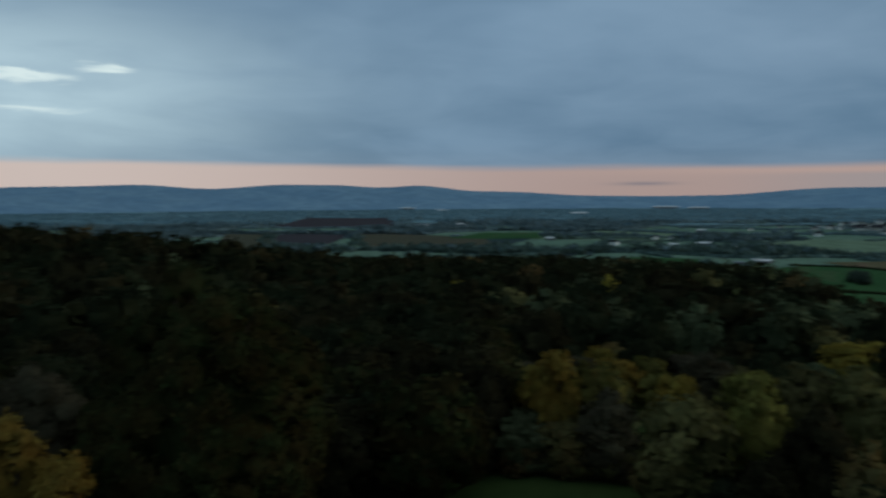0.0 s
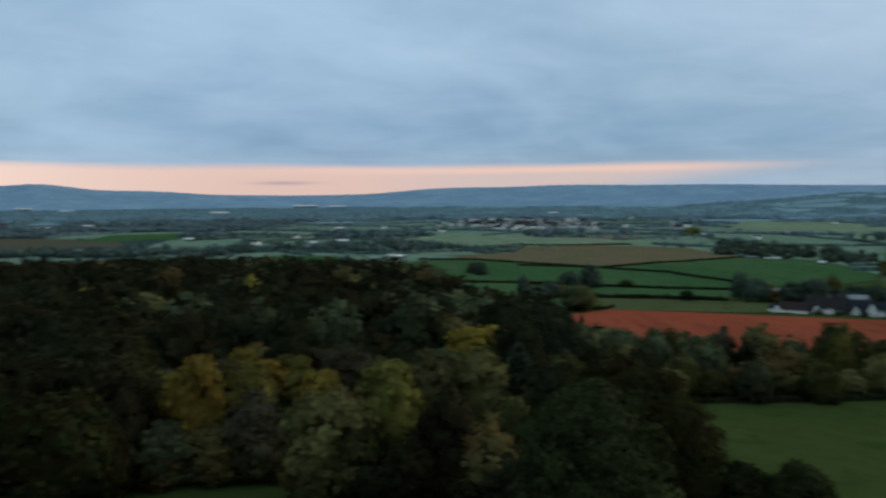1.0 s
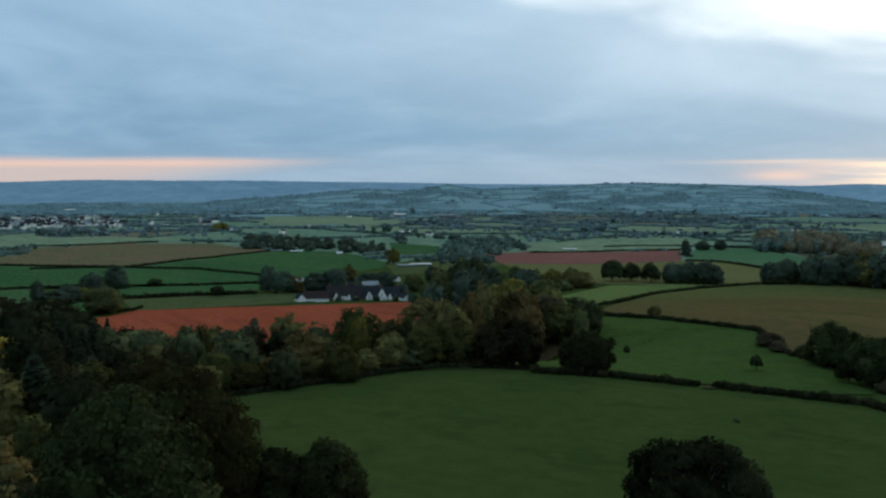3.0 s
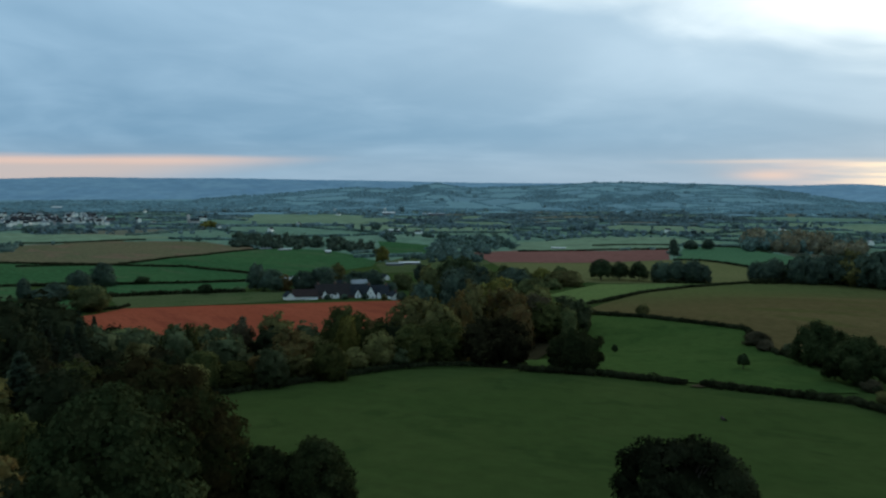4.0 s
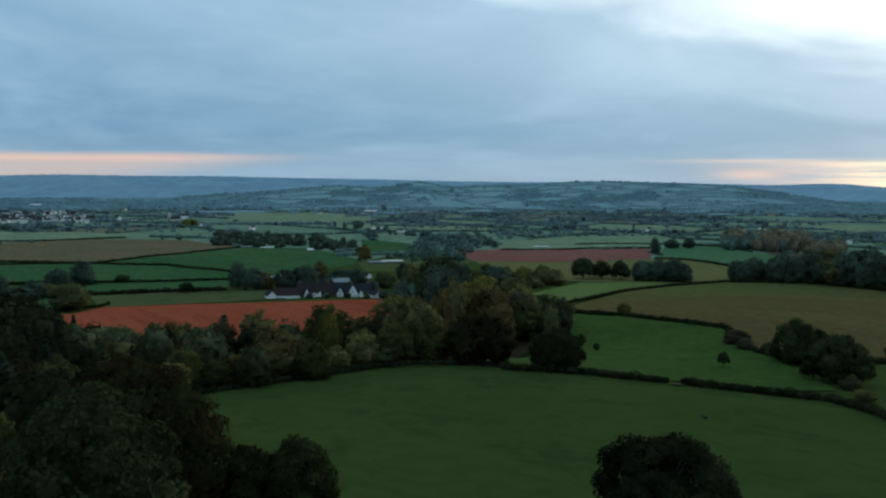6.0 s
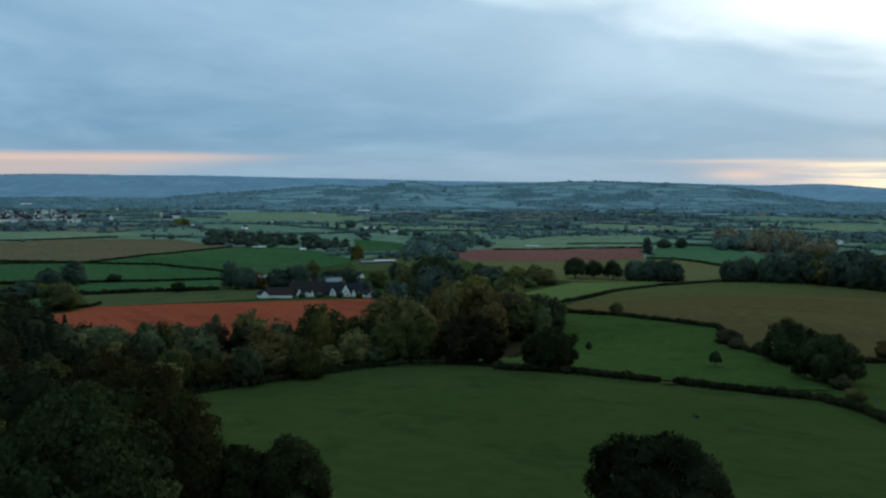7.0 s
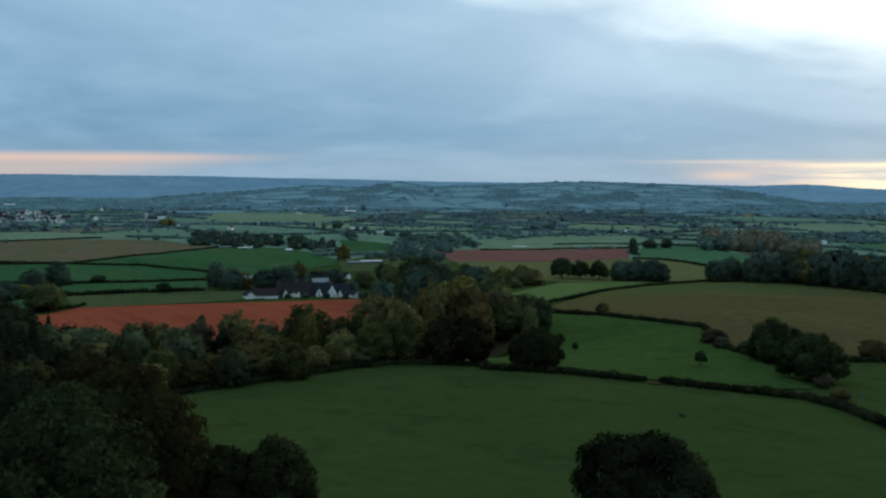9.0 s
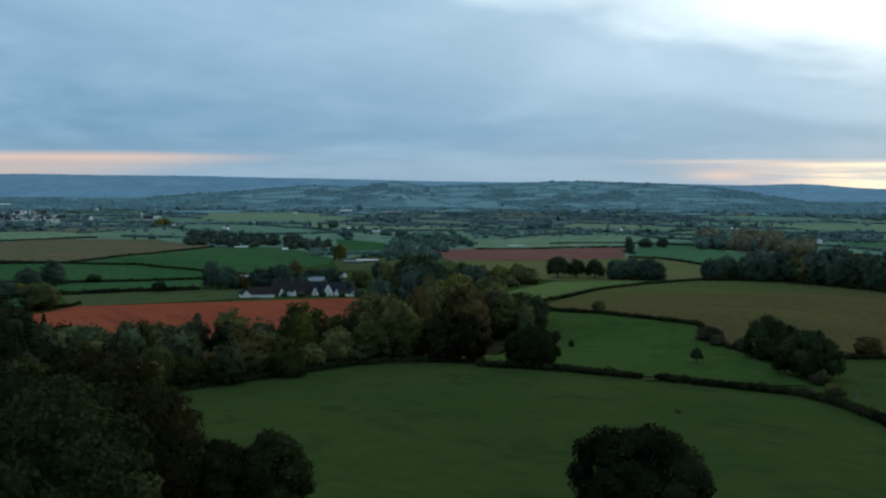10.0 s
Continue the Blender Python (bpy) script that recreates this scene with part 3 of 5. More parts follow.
field([(-352.5, 1426.8), (-327.7, 1646.1), (-220.6, 1683.4), (-182.5, 1392.0)], CROP, "green field far beyond the wood", 0.5)
field([(-211.9, 1184.2), (-199.8, 1380.3), (-87.8, 1385.1), (-65.7, 1159.2)], FAR_A, "dull green field at the wood's edge", 0.4)
field([(-898.0, 1839.7), (-1134.8, 2625.6), (-814.3, 2584.6), (-600.8, 1905.2)], MAROON, "wide dark ploughed field far away", 0.6)

field([(181.9, 108.4), (182.9, 107.7), (183.0, 106.5), (181.6, 105.6), (179.2, 105.5), (178.0, 106.4), (177.9, 107.6), (179.3, 108.6)], BARE_EARTH, "worn bare earth in a gap of the hedge", 0.34, 2)

# ---- plants ----
def quads(centres, normals, sizes, r):
    """Leaf sprays: one bent four-cornered blade at each centre, turned more or less outwards."""
    n = len(centres)
    out = normals / (np.linalg.norm(normals, axis=1, keepdims=True) + 1e-9)
    face = out + 0.45 * r.normal(size=(n, 3))
    face *= np.sign(np.sum(face * out, 1, keepdims=True) + 1e-9)
    face /= np.linalg.norm(face, axis=1, keepdims=True) + 1e-9
    u = np.cross(face, r.normal(size=(n, 3)))
    u /= np.linalg.norm(u, axis=1, keepdims=True) + 1e-9
    w = np.cross(face, u)
    s = sizes[:, None]
    v = np.stack([centres - u * s * 0.5, centres - w * s * 0.42 - face * s * 0.08, centres + u * s * 0.55, centres + w * s * 0.4 - face * s * 0.1], 1).reshape(-1, 3)
    f = np.arange(4 * n).reshape(-1, 4)
    return v, f, np.repeat(out, 4, 0)


def ball():
    """A small round body of twelve four-cornered faces: corners and faces."""
    corners = [(x, y, z) for x in (-1, 1) for y in (-1, 1) for z in (-1, 1)]
    tips = [(x, 0, 0) for x in (-1, 1)] + [(0, y, 0) for y in (-1, 1)] + [(0, 0, z) for z in (-1, 1)]
    v = np.array(corners + tips, float)
    v /= np.linalg.norm(v, axis=1, keepdims=True)
    f = []
    for i in range(8):
        for j in range(i + 1, 8):
            if sum(abs(a - b) for a, b in zip(corners[i], corners[j])) == 2:
                ends = [8 + k for k, t in enumerate(tips) if np.dot(t, corners[i]) == 1 and np.dot(t, corners[j]) == 1]
                q = [i, ends[0], j, ends[1]]
                n = np.cross(v[q[1]] - v[q[0]], v[q[2]] - v[q[0]])
                f.append(q if np.dot(n, v[q].mean(0)) > 0 else q[::-1])
    return v, np.array(f)


BALL = ball()
BOX = (np.array([(x, y, z) for x in (-1, 1) for y in (-1, 1) for z in (-1, 1)], float) / 3 ** 0.5, np.array([(0, 1, 3, 2), (4, 6, 7, 5), (0, 4, 5, 1), (2, 3, 7, 6), (0, 2, 6, 4), (1, 5, 7, 3)]))


def cores(centres, sizes, cuts, r, scale=0.82):
    """The dense inner mass of each clump, uneven."""
    bv, bf = BALL if cuts else BOX
    n = len(centres)
    wob = 1 + 0.16 * np.sin(bv[None] @ r.normal(0, 2.5, (n, 3, 1)) + r.uniform(0, 6, (n, 1, 1)))
    v = centres[:, None] + bv[None] * wob * sizes[:, None, None] * scale * np.array([1, 1, 0.88])
    f = bf[None] + (np.arange(n) * len(bv))[:, None, None]
    return v.reshape(-1, 3), f.reshape(-1, 4), np.broadcast_to(bv[None], v.shape).reshape(-1, 3)


def crown_geometry(r, n, height, radius, low=0.05, clumps=40, leaf=0.5, cuts=1, peak=2.3, soft=0.5):
    """A broad crown: billows of foliage set round an uneven dome, each a dense body dressed in leaf sprays, with dark gaps between them.
    peak: below 2 the dome runs up to a point, above it is blunt; soft: how far the billows melt into one another. Corners, faces, normals, bough tips."""
    k = clumps
    top_, foot = 0.62 * height * (1 - low), 0.38 * height * (1 - low)
    half = 0.5 * height * (1 - low)
    mid = np.array([0, 0, low * height + foot])
    i = np.arange(k)
    up = 1 - 1.8 * (i + 0.5) / k + r.normal(0, 0.5 / k ** 0.5 * 0.4, k)
    up = np.clip(up, -0.85, 1)
    turn = i * 2.39996 + r.normal(0, 0.35, k) + r.uniform(0, 6)
    flat = np.sqrt(1 - up * up)
    d = np.stack([flat * np.cos(turn), flat * np.sin(turn), up], 1)
    a, b = r.uniform(0, 6, 2)
    bulge = 0.93 + 0.08 * np.sin(2 * turn + a + 2 * up) + 0.06 * np.sin(3 * turn + b - 3 * up) + r.uniform(-0.07, 0.06, k)
    blunt = np.where(up > 0, peak, 3.6)
    skin = d / ((flat ** blunt + np.abs(up) ** blunt) ** (1 / blunt))[:, None] * bulge[:, None]
    skin = skin * np.stack([np.full(k, radius), np.full(k, radius), np.where(up > 0, top_, foot)], 1)
    size = 2.0 * (radius * radius * half) ** (1 / 3) / k ** 0.5 * r.uniform(0.6, 1.4, k)
    inward = d * np.where(up[:, None] > 0, 1, np.array([1, 1, 0.3]))
    tips = mid + skin - inward * (0.85 * size)[:, None]
    # sprays, none of them buried inside a neighbour
    m = int(n * 2.2) + 8
    j = r.choice(k, m, p=size ** 2 / np.sum(size ** 2))
    way = r.normal(size=(m, 3)) + 0.75 * d[j] + np.array([0, 0, 0.25])
    way /= np.linalg.norm(way, axis=1, keepdims=True)
    p = tips[j] + way * (size[j] * r.uniform(0.80, 1.16, m) * np.where(r.random(m) < 0.10, 1.16, 1))[:, None] * np.array([1, 1, 0.86])
    gap = np.linalg.norm(p[:, None] - tips[None], axis=2) / size[None]
    gap[np.arange(m), j] = 9
    keep = np.nonzero((gap.min(1) > 0.86) & (p[:, 2] > 0.05))[0][:n]
    p, way, j = p[keep], way[keep], j[keep]
    v1, f1, n1 = quads(p, (1 - soft) * way + (0.2 + soft) * d[j], leaf * r.uniform(0.55, 1.35, len(p)), r)
    n1 = n1 + 0.22 * np.repeat(r.normal(size=(len(p), 3)), 4, 0)
    v2, f2, n2 = cores(tips, size, cuts, r, 0.72 + 0.16 * soft)
    n2 = (1 - soft) * n2 + (0.1 + soft) * np.repeat(d, len(n2) // k, 0)
    bv, bf = BALL
    v3 = mid + bv * np.array([0.70 * radius, 0.70 * radius, 0.70 * half])
    if k < 10:
        v3, bf, bv = v3[:0], bf[:0], bv[:0]
    v, f, nn = np.concatenate([v1, v2, v3]), np.concatenate([f1, f2 + len(v1), bf + len(v1) + len(v2)]), np.concatenate([n1, n2, bv])
    v[:, 2] = np.maximum(v[:, 2], -0.2)
    nn /= np.linalg.norm(nn, axis=1, keepdims=True) + 1e-9
    return v, f, nn, tips


def tube(a, b, ra, rb, sides=6):
    a, b = np.asarray(a, float), np.asarray(b, float)
    d = (b - a) / np.linalg.norm(b - a)
    u = np.cross(d, [0.3, 0.9, 0.1])
    u /= np.linalg.norm(u)
    w = np.cross(d, u)
    t = np.linspace(0, 2 * np.pi, sides, endpoint=False)
    ring = np.cos(t)[:, None] * u + np.sin(t)[:, None] * w
    v = np.concatenate([a + ring * ra, b + ring * rb])
    f = np.array([[i, (i + 1) % sides, sides + (i + 1) % sides, sides + i] for i in range(sides)])
    return v, f


def join(pieces):
    vs, fs, o = [], [], 0
    for v, f in pieces:
        vs.append(v)
        fs.append(f + o)
        o += len(v)
    return np.concatenate(vs), np.concatenate(fs)


def trunk_mesh(r, height, radius, targets):
    thick = 0.028 * height + 0.05
    fork = 0.32 * height
    bits = [tube((0, 0, -0.6), (0, 0, 0.35), thick * 1.5, thick, 7), tube((0, 0, 0.35), (0.1, 0.05, fork), thick, thick * 0.8, 7),
            tube((0.1, 0.05, fork), (0.2, -0.1, height * 0.72), thick * 0.8, thick * 0.25, 7)]
    for c in targets[:9]:
        s = np.array([0.1, 0.05, fork * r.uniform(0.75, 1.35)])
        m = s + (c - s) * 0.5 + np.array([0, 0, 0.06 * height])
        bits += [tube(s, m, thick * 0.5, thick * 0.32, 5), tube(m, c, thick * 0.32, thick * 0.1, 5)]
    return join(bits)


def copy_at(ob, m):
    """A copy that stands exactly at m, whatever the size of the first."""
    return copy_thing(ob, m @ Matrix.Diagonal((1 / ob.scale.x, 1 / ob.scale.y, 1 / ob.scale.z, 1)))


def part(name, me, parent, label=""):
    ob = new(name, me)
    ob.parent = parent
    return tagged(ob, label)


def tree(seed, leaf_kind, height, radius, n, leaf, label, low=0.2, clumps=34, peak=2.3, name="broadleaf_tree"):
    """A broadleaf tree that stands at the origin."""
    r = np.random.default_rng(seed)
    root = new(name)
    tagged(root, label, "tree", "trees of the vale")
    v, f, nn, c = crown_geometry(r, n, height, radius, low, clumps, leaf, 1 if n > 2000 else 0, peak)
    part("crown", mesh_of("crown", v, f, [LEAF[leaf_kind]], normals=nn), root)
    v, f = trunk_mesh(r, height, radius, c)
    part("trunk", mesh_of("trunk", v, f, [BARK], smooth=True), root)
    return root


def conifer(seed, height, radius, n, label):
    r = np.random.default_rng(seed)
    root = new("conifer")
    tagged(root, label, "tree", "trees of the vale")
    v, f = join([tube((0, 0, -0.5), (0, 0, height * 0.5), 0.28, 0.18), tube((0, 0, height * 0.5), (0, 0, height), 0.18, 0.03)])
    part("trunk", mesh_of("trunk", v, f, [BARK], smooth=True), root)
    tier = r.integers(0, 15, n) / 15 + r.uniform(0, 0.03, n)
    a = r.integers(0, 9, n) / 9 * 2 * np.pi + tier * 9 + r.normal(0, 0.16, n)
    reach = radius * (1.02 - tier) * r.uniform(0.15, 1, n) ** 0.6
    z = height * (0.12 + 0.88 * tier) - reach * 0.35 + r.normal(0, 0.12, n)
    p = np.stack([reach * np.cos(a), reach * np.sin(a), z], 1)
    d = np.stack([0.4 * np.cos(a), 0.4 * np.sin(a), np.ones(n)], 1) + 0.4 * r.normal(size=(n, 3))
    v, f, nn = quads(p, d, 0.6 * r.uniform(0.6, 1.3, n), r)
    part("crown", mesh_of("crown", v, f, [LEAF["fir"]], normals=nn), root)
    return root


def set_at(ob, x, y, turn=0.0, size=1.0, tall=1.0, sink=0.0):
    ob.matrix_basis = stand(x, y, turn, size, tall, sink)
    return ob


def stand(x, y, turn=0.0, size=1.0, tall=1.0, sink=0.0):
    return Matrix.Translation((x, y, float(land(x, y)) - sink)) @ Matrix.Rotation(turn, 4, "Z") @ Matrix.Diagonal((size, size, tall, 1))


# the tall trees closest to the camera, each its own
def big_tree(seed, kind, x, y, height, radius, n, label, leaf=0.42, low=0.12, clumps=70, peak=2.3):
    t = tree(seed, kind, height, radius, n, leaf, label, low, clumps, peak)
    return set_at(t, x, y, seed * 1.3)


big_tree(11, "broad", 26.0, 71.4, 20.1, 8.6, 14000, "tall oak with a dark green crown at the meadow's edge", 0.46, 0.03, 110)
big_tree(14, "russet", 36.2, 84.6, 20.9, 8.9, 11000, "oak turning russet at its top behind a greener one", 0.46, 0.03, 90)
big_tree(13, "broad", 49.5, 75.2, 11.2, 4.4, 4500, "low rounded dark green tree at the meadow's edge", 0.40, 0.03, 60)
big_tree(19, "broad", 45.6, 79.2, 10.6, 3.8, 4000, "low spreading dark tree at the meadow's edge", 0.40, 0.03, 50)
big_tree(33, "deep", 78.6, 47.8, 12.1, 7.4, 9000, "lone round-topped oak in the green meadow", 0.40, 0.05, 90, 2.2)
big_tree(34, "broad", 172.5, 138.2, 10.9, 7.2, 3400, "round oak in the meadow hedge", 0.62, 0.06, 64, 2.7)
big_tree(35, "broad", 250.6, 108.2, 13.0, 8.0, 3200, "dark oak beside the stubble field", 0.68, 0.08, 64, 2.2)
big_tree(36, "broad", 225.7, 87.3, 12.6, 8.8, 3400, "broad dark oak in the hedge corner", 0.68, 0.08, 70, 2.3)
big_tree(15, "russet", -48.8, 85.0, 30.4, 13.0, 16000, "very tall beech with a dark russet-brown crown", 0.55, 0.03, 130, 2.0)
big_tree(16, "gold", -55.6, 68.2, 14.1, 3.3, 2500, "yellowing tree close under the camera", 0.42, 0.05, 40)
big_tree(17, "gold", -61.7, 68.2, 17.2, 4.0, 3000, "golden autumn tree beside a dark one", 0.42, 0.05, 40)
big_tree(18, "grey", -77.9, 91.3, 19.5, 6.9, 4000, "thinning grey-brown autumn tree", 0.46, 0.05, 60)

# kinds that stand in numbers
PROTO = {}
KINDS = [("dark", "dark green broadleaf tree in the wood", 13, 5.6, 0.20), ("green", "green broadleaf tree in the wood", 12.5, 5.2, 0.18), ("olive", "olive-brown autumn tree in the wood", 13, 5.0, 0.18),
         ("lime", "yellow-green autumn tree in the wood", 12, 4.6, 0.16), ("gold", "golden-brown autumn tree in the wood", 12, 4.8, 0.16), ("rust", "rusty brown autumn tree in the wood", 13, 5.2, 0.18),
         ("grey", "half-bare grey-brown tree in the wood", 12, 4.4, 0.2), ("beech", "dark brown beech tree in the wood", 13, 5.4, 0.2), ("russet", "russet-topped oak in the wood", 13, 5.4, 0.2), ("oak", "deep green oak in the wood", 13, 5.6, 0.2), ("deep", "broadleaf tree in the wood, leaves darkened as shade", 13, 5.6, 0.2), ("vale", "broadleaf tree in a field hedge, leaves paled for haze", 13, 5.6, 0.2), ("lone", "round green tree on a short trunk", 11, 5.4, 0.8), ("young", "young green tree on a thin trunk", 8, 3.4, 1.7), ("yellow", "bright yellow tree standing out of dark woods", 12, 4.2, 0.16)]
for i, (k, label, hh, rr, low) in enumerate(KINDS):
    for j in range(3):
        PROTO[k, j] = (tree(140 + i * 3 + j, k, hh, rr, 1080, 0.80, label, low * 0.2, 40 + 7 * j, (2.2, 2.0, 2.5)[j]), hh, rr)
PROTO["fir", 0] = (conifer(80, 15, 4.4, 2600, "dark pointed conifer in the wood"), 15, 4.4)
PROTO["fir", 1] = (conifer(81, 15, 3.8, 2400, "dark pointed conifer in the wood"), 15, 3.8)
USED = set()
tree_rng = random.Random(5)


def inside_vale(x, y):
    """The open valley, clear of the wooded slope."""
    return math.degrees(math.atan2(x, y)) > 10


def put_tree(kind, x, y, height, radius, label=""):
    # beyond 370 m dark trees get leaves lightened to imitate haze
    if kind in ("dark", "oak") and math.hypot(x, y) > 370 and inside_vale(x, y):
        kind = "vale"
    key = (kind, tree_rng.randrange(2 if kind == "fir" else 3))
    ob, hh, rr = PROTO[key]
    lean = Matrix.Rotation(radians(tree_rng.uniform(-5, 5)), 4, "X") @ Matrix.Diagonal((tree_rng.uniform(0.9, 1.16), tree_rng.uniform(0.9, 1.16), 1, 1))
    m = stand(x, y, tree_rng.uniform(0, 6.28), radius / rr, height / hh) @ lean
    if key in USED:
        ob = copy_at(ob, m)
    else:
        ob.matrix_basis = m
        USED.add(key)
    return tagged(ob, label)


# trees that can be told apart, placed and sized to fit the camera's view: meadow, hedges and the valley's edge
put_tree("young", 221.3, 117.3, 4.5, 1.7, "small young tree in the green meadow")
put_tree("young", 229.4, 167.7, 3.3, 1.1, "sapling in the green meadow")
put_tree("rust", 283.2, 90.9, 6.3, 5.0, "rusty bush in the stubble hedge")
put_tree("olive", 311.1, 212.7, 5.3, 3.3, "small bushy tree in a hedge")
put_tree("lone", 494.7, 374.9, 16.3, 7.9, "round tree in a row of four")
put_tree("lone", 505.5, 366.1, 14.2, 6.7, "round tree in a row of four")
put_tree("lone", 510.0, 352.7, 14.9, 7.3, "round tree in a row of four")
put_tree("dark", 517.8, 339.4, 15.2, 7.5, "dark tree in a clump beside the stubble")
put_tree("dark", 525.1, 330.8, 16.4, 8.4, "dark tree in a clump beside the stubble")
put_tree("dark", 528.6, 320.0, 16.7, 8.7, "dark tree in a clump beside the stubble")
put_tree("dark", 532.7, 314.2, 13.0, 6.2, "dark tree in a clump beside the stubble")
put_tree("dark", 559.9, 288.8, 14.6, 7.6, "dark tree at the field corner")
put_tree("dark", 560.0, 275.2, 18.0, 8.4, "dark tree at the field corner")
put_tree("green", 565.9, 268.4, 11.2, 6.3)
put_tree("dark", 573.4, 260.7, 21.2, 9.3)
put_tree("dark", 578.2, 246.7, 20.5, 10.6)
put_tree("olive", 577.2, 230.7, 24.8, 11.3)
put_tree("dark", 578.4, 215.0, 25.1, 11.6)
put_tree("dark", 583.0, 205.0, 27.9, 9.2)
put_tree("rust", 586.9, 195.6, 21.4, 10.4)
put_tree("dark", 579.8, 177.8, 24.7, 12.2)
put_tree("dark", 570.3, 160.4, 29.4, 14.0)
for row in [("dark", 556.4, 279.7, 14.4, 8.4), ("dark", 562.3, 260.9, 17.4, 8.8), ("dark", 568.5, 250.1, 20.0, 9.6), ("oak", 574.2, 236.8, 22.1, 9.6)]:
    put_tree(*row)
for row in [("oak", 578.3, 222.4, 23.0, 10.0), ("dark", 577.8, 208.2, 24.8, 9.5), ("oak", 581.6, 198.8, 22.4, 9.1), ("dark", 579.5, 185.6, 22.0, 10.2)]:
    put_tree(*row)
put_tree("dark", 248.3, 438.0, 16.5, 5.8, "dark tree at the end of a field hedge")
put_tree("dark", 251.7, 425.7, 13.1, 7.3)
put_tree("rust", 256.9, 421.9, 10.5, 5.0)
put_tree("dark", 201.5, 554.3, 15.7, 7.9, "upright dark tree in a field hedge")
put_tree("dark", 174.8, 519.3, 13.1, 8.5)
put_tree("dark", 136.3, 440.3, 8.9, 8.7)
put_tree("lone", 226.3, 550.9, 5.6, 4.8, "small round tree in a field hedge")
put_tree("lone", 213.1, 433.1, 6.2, 3.6, "small round tree in a field hedge")
put_tree("green", 130.3, 374.2, 11.7, 8.8, "tree at the corner of the red field")
put_tree("lime", 143.7, 437.4, 7.9, 4.0)
put_tree("oak", 281.8, 417.0, 14.8, 8.5, "dark tree behind the farm")
put_tree("oak", 271.5, 422.2, 11.4, 8.4)
put_tree("olive", 322.2, 461.7, 13.2, 6.4)
put_tree("oak", 317.3, 433.5, 9.8, 8.3)
put_tree("oak", 323.5, 425.2, 11.5, 7.2)
put_tree("green", 279.8, 326.8, 11.1, 7.0)
put_tree("green", 331.4, 403.9, 10.6, 7.7)
put_tree("lone", 294.7, 317.6, 23.0, 11.1, "large dark tree beyond the tree belt")
put_tree("green", 285.6, 322.9, 17.6, 7.3)
put_tree("dark", 325.7, 332.5, 19.0, 8.5)
put_tree("olive", 345.5, 396.0, 15.0, 6.4)
put_tree("dark", 373.8, 435.4, 11.7, 5.8)
put_tree("lime", 470.1, 602.7, 13.9, 7.2, "yellowing tree beside white sheds")
put_tree("lime", 435.3, 380.3, 10.6, 6.6)
put_tree("olive", 437.1, 361.6, 10.8, 11.5)
put_tree("dark", 403.0, 376.8, 13.1, 11.1)
put_tree("dark", 860.3, 502.7, 13.0, 6.7)
put_tree("dark", 755.9, 479.7, 18.9, 4.8)
put_tree("dark", 841.6, 513.4, 11.6, 8.0)
put_tree("yellow", -17.0, 347.6, 18.0, 4.6)
put_tree("yellow", -74.9, 321.4, 15.1, 3.8)
put_tree("dark", 154.3, 690.3, 9.5, 5.2)
put_tree("dark", 121.7, 440.6, 11.5, 3.4, "upright tree beside a field corner")
put_tree("dark", 129.5, 434.5, 6.5, 9.2)
put_tree("green", 131.1, 378.6, 12.3, 7.6)
put_tree("yellow", 110.1, 379.0, 7.0, 2.7, "small yellow tree beside a green field")
put_tree("dark", 83.6, 358.7, 11.9, 8.7)
put_tree("dark", 154.9, 714.8, 10.3, 8.4)

# bushes in the hedges
put_tree("grey", 270.5, 138.6, 5.1, 4.2, "pale bare bush at a bend of the hedge")
put_tree("grey", 262.9, 131.7, 3.7, 3.0, "pale bare bush at a bend of the hedge")
put_tree("dark", 260.7, 122.4, 4.3, 2.5, "small dark bush beside an oak")
put_tree("grey", 215.5, 80.3, 3.0, 2.8, "grey scrub at the foot of an oak")
put_tree("olive", 198.8, 70.6, 3.1, 2.5, "grey scrub at the foot of an oak")

# belt of trees between the meadow and the red field
for row in [("oak", 91.9, 174.2, 5.8, 5.4), ("rust", 99.4, 175.9, 6.6, 2.9), ("dark", 102.2, 174.2, 4.4, 4.3), ("olive", 110.6, 175.0, 5.2, 4.1), ("olive", 121.2, 175.1, 6.8, 3.7), ("rust", 114.3, 173.8, 3.5, 3.0)]:
    put_tree(*row)
for row in [("olive", 127.1, 174.7, 5.8, 3.5), ("olive", 135.2, 174.8, 10.0, 4.4), ("oak", 146.8, 174.5, 11.8, 6.1), ("oak", 156.3, 172.8, 12.2, 6.6), ("beech", 162.2, 163.0, 13.4, 6.2), ("beech", 166.0, 156.3, 13.1, 5.8)]:
    put_tree(*row)
for row in [("dark", 140.4, 174.5, 5.8, 4.2), ("rust", 102.5, 200.3, 9.3, 5.0), ("dark", 113.3, 222.9, 11.6, 4.9), ("grey", 123.9, 227.4, 14.2, 4.1), ("rust", 121.6, 195.2, 10.4, 6.4)]:
    put_tree(*row)
for row in [("olive", 129.3, 217.4, 15.2, 6.7), ("olive", 128.2, 196.9, 8.7, 4.7), ("oak", 144.4, 204.1, 17.8, 6.7), ("lime", 139.6, 195.9, 14.6, 3.9), ("oak", 156.4, 201.4, 14.7, 5.5), ("olive", 170.6, 202.8, 23.7, 8.2)]:
    put_tree(*row)
for row in [("olive", 171.1, 193.1, 20.0, 6.6), ("rust", 185.2, 197.9, 23.6, 6.6), ("oak", 248.9, 213.6, 16.2, 9.6), ("grey", 253.2, 223.9, 16.3, 7.2), ("green", 249.2, 203.9, 14.9, 4.2), ("dark", 261.6, 209.2, 15.5, 4.9)]:
    put_tree(*row)
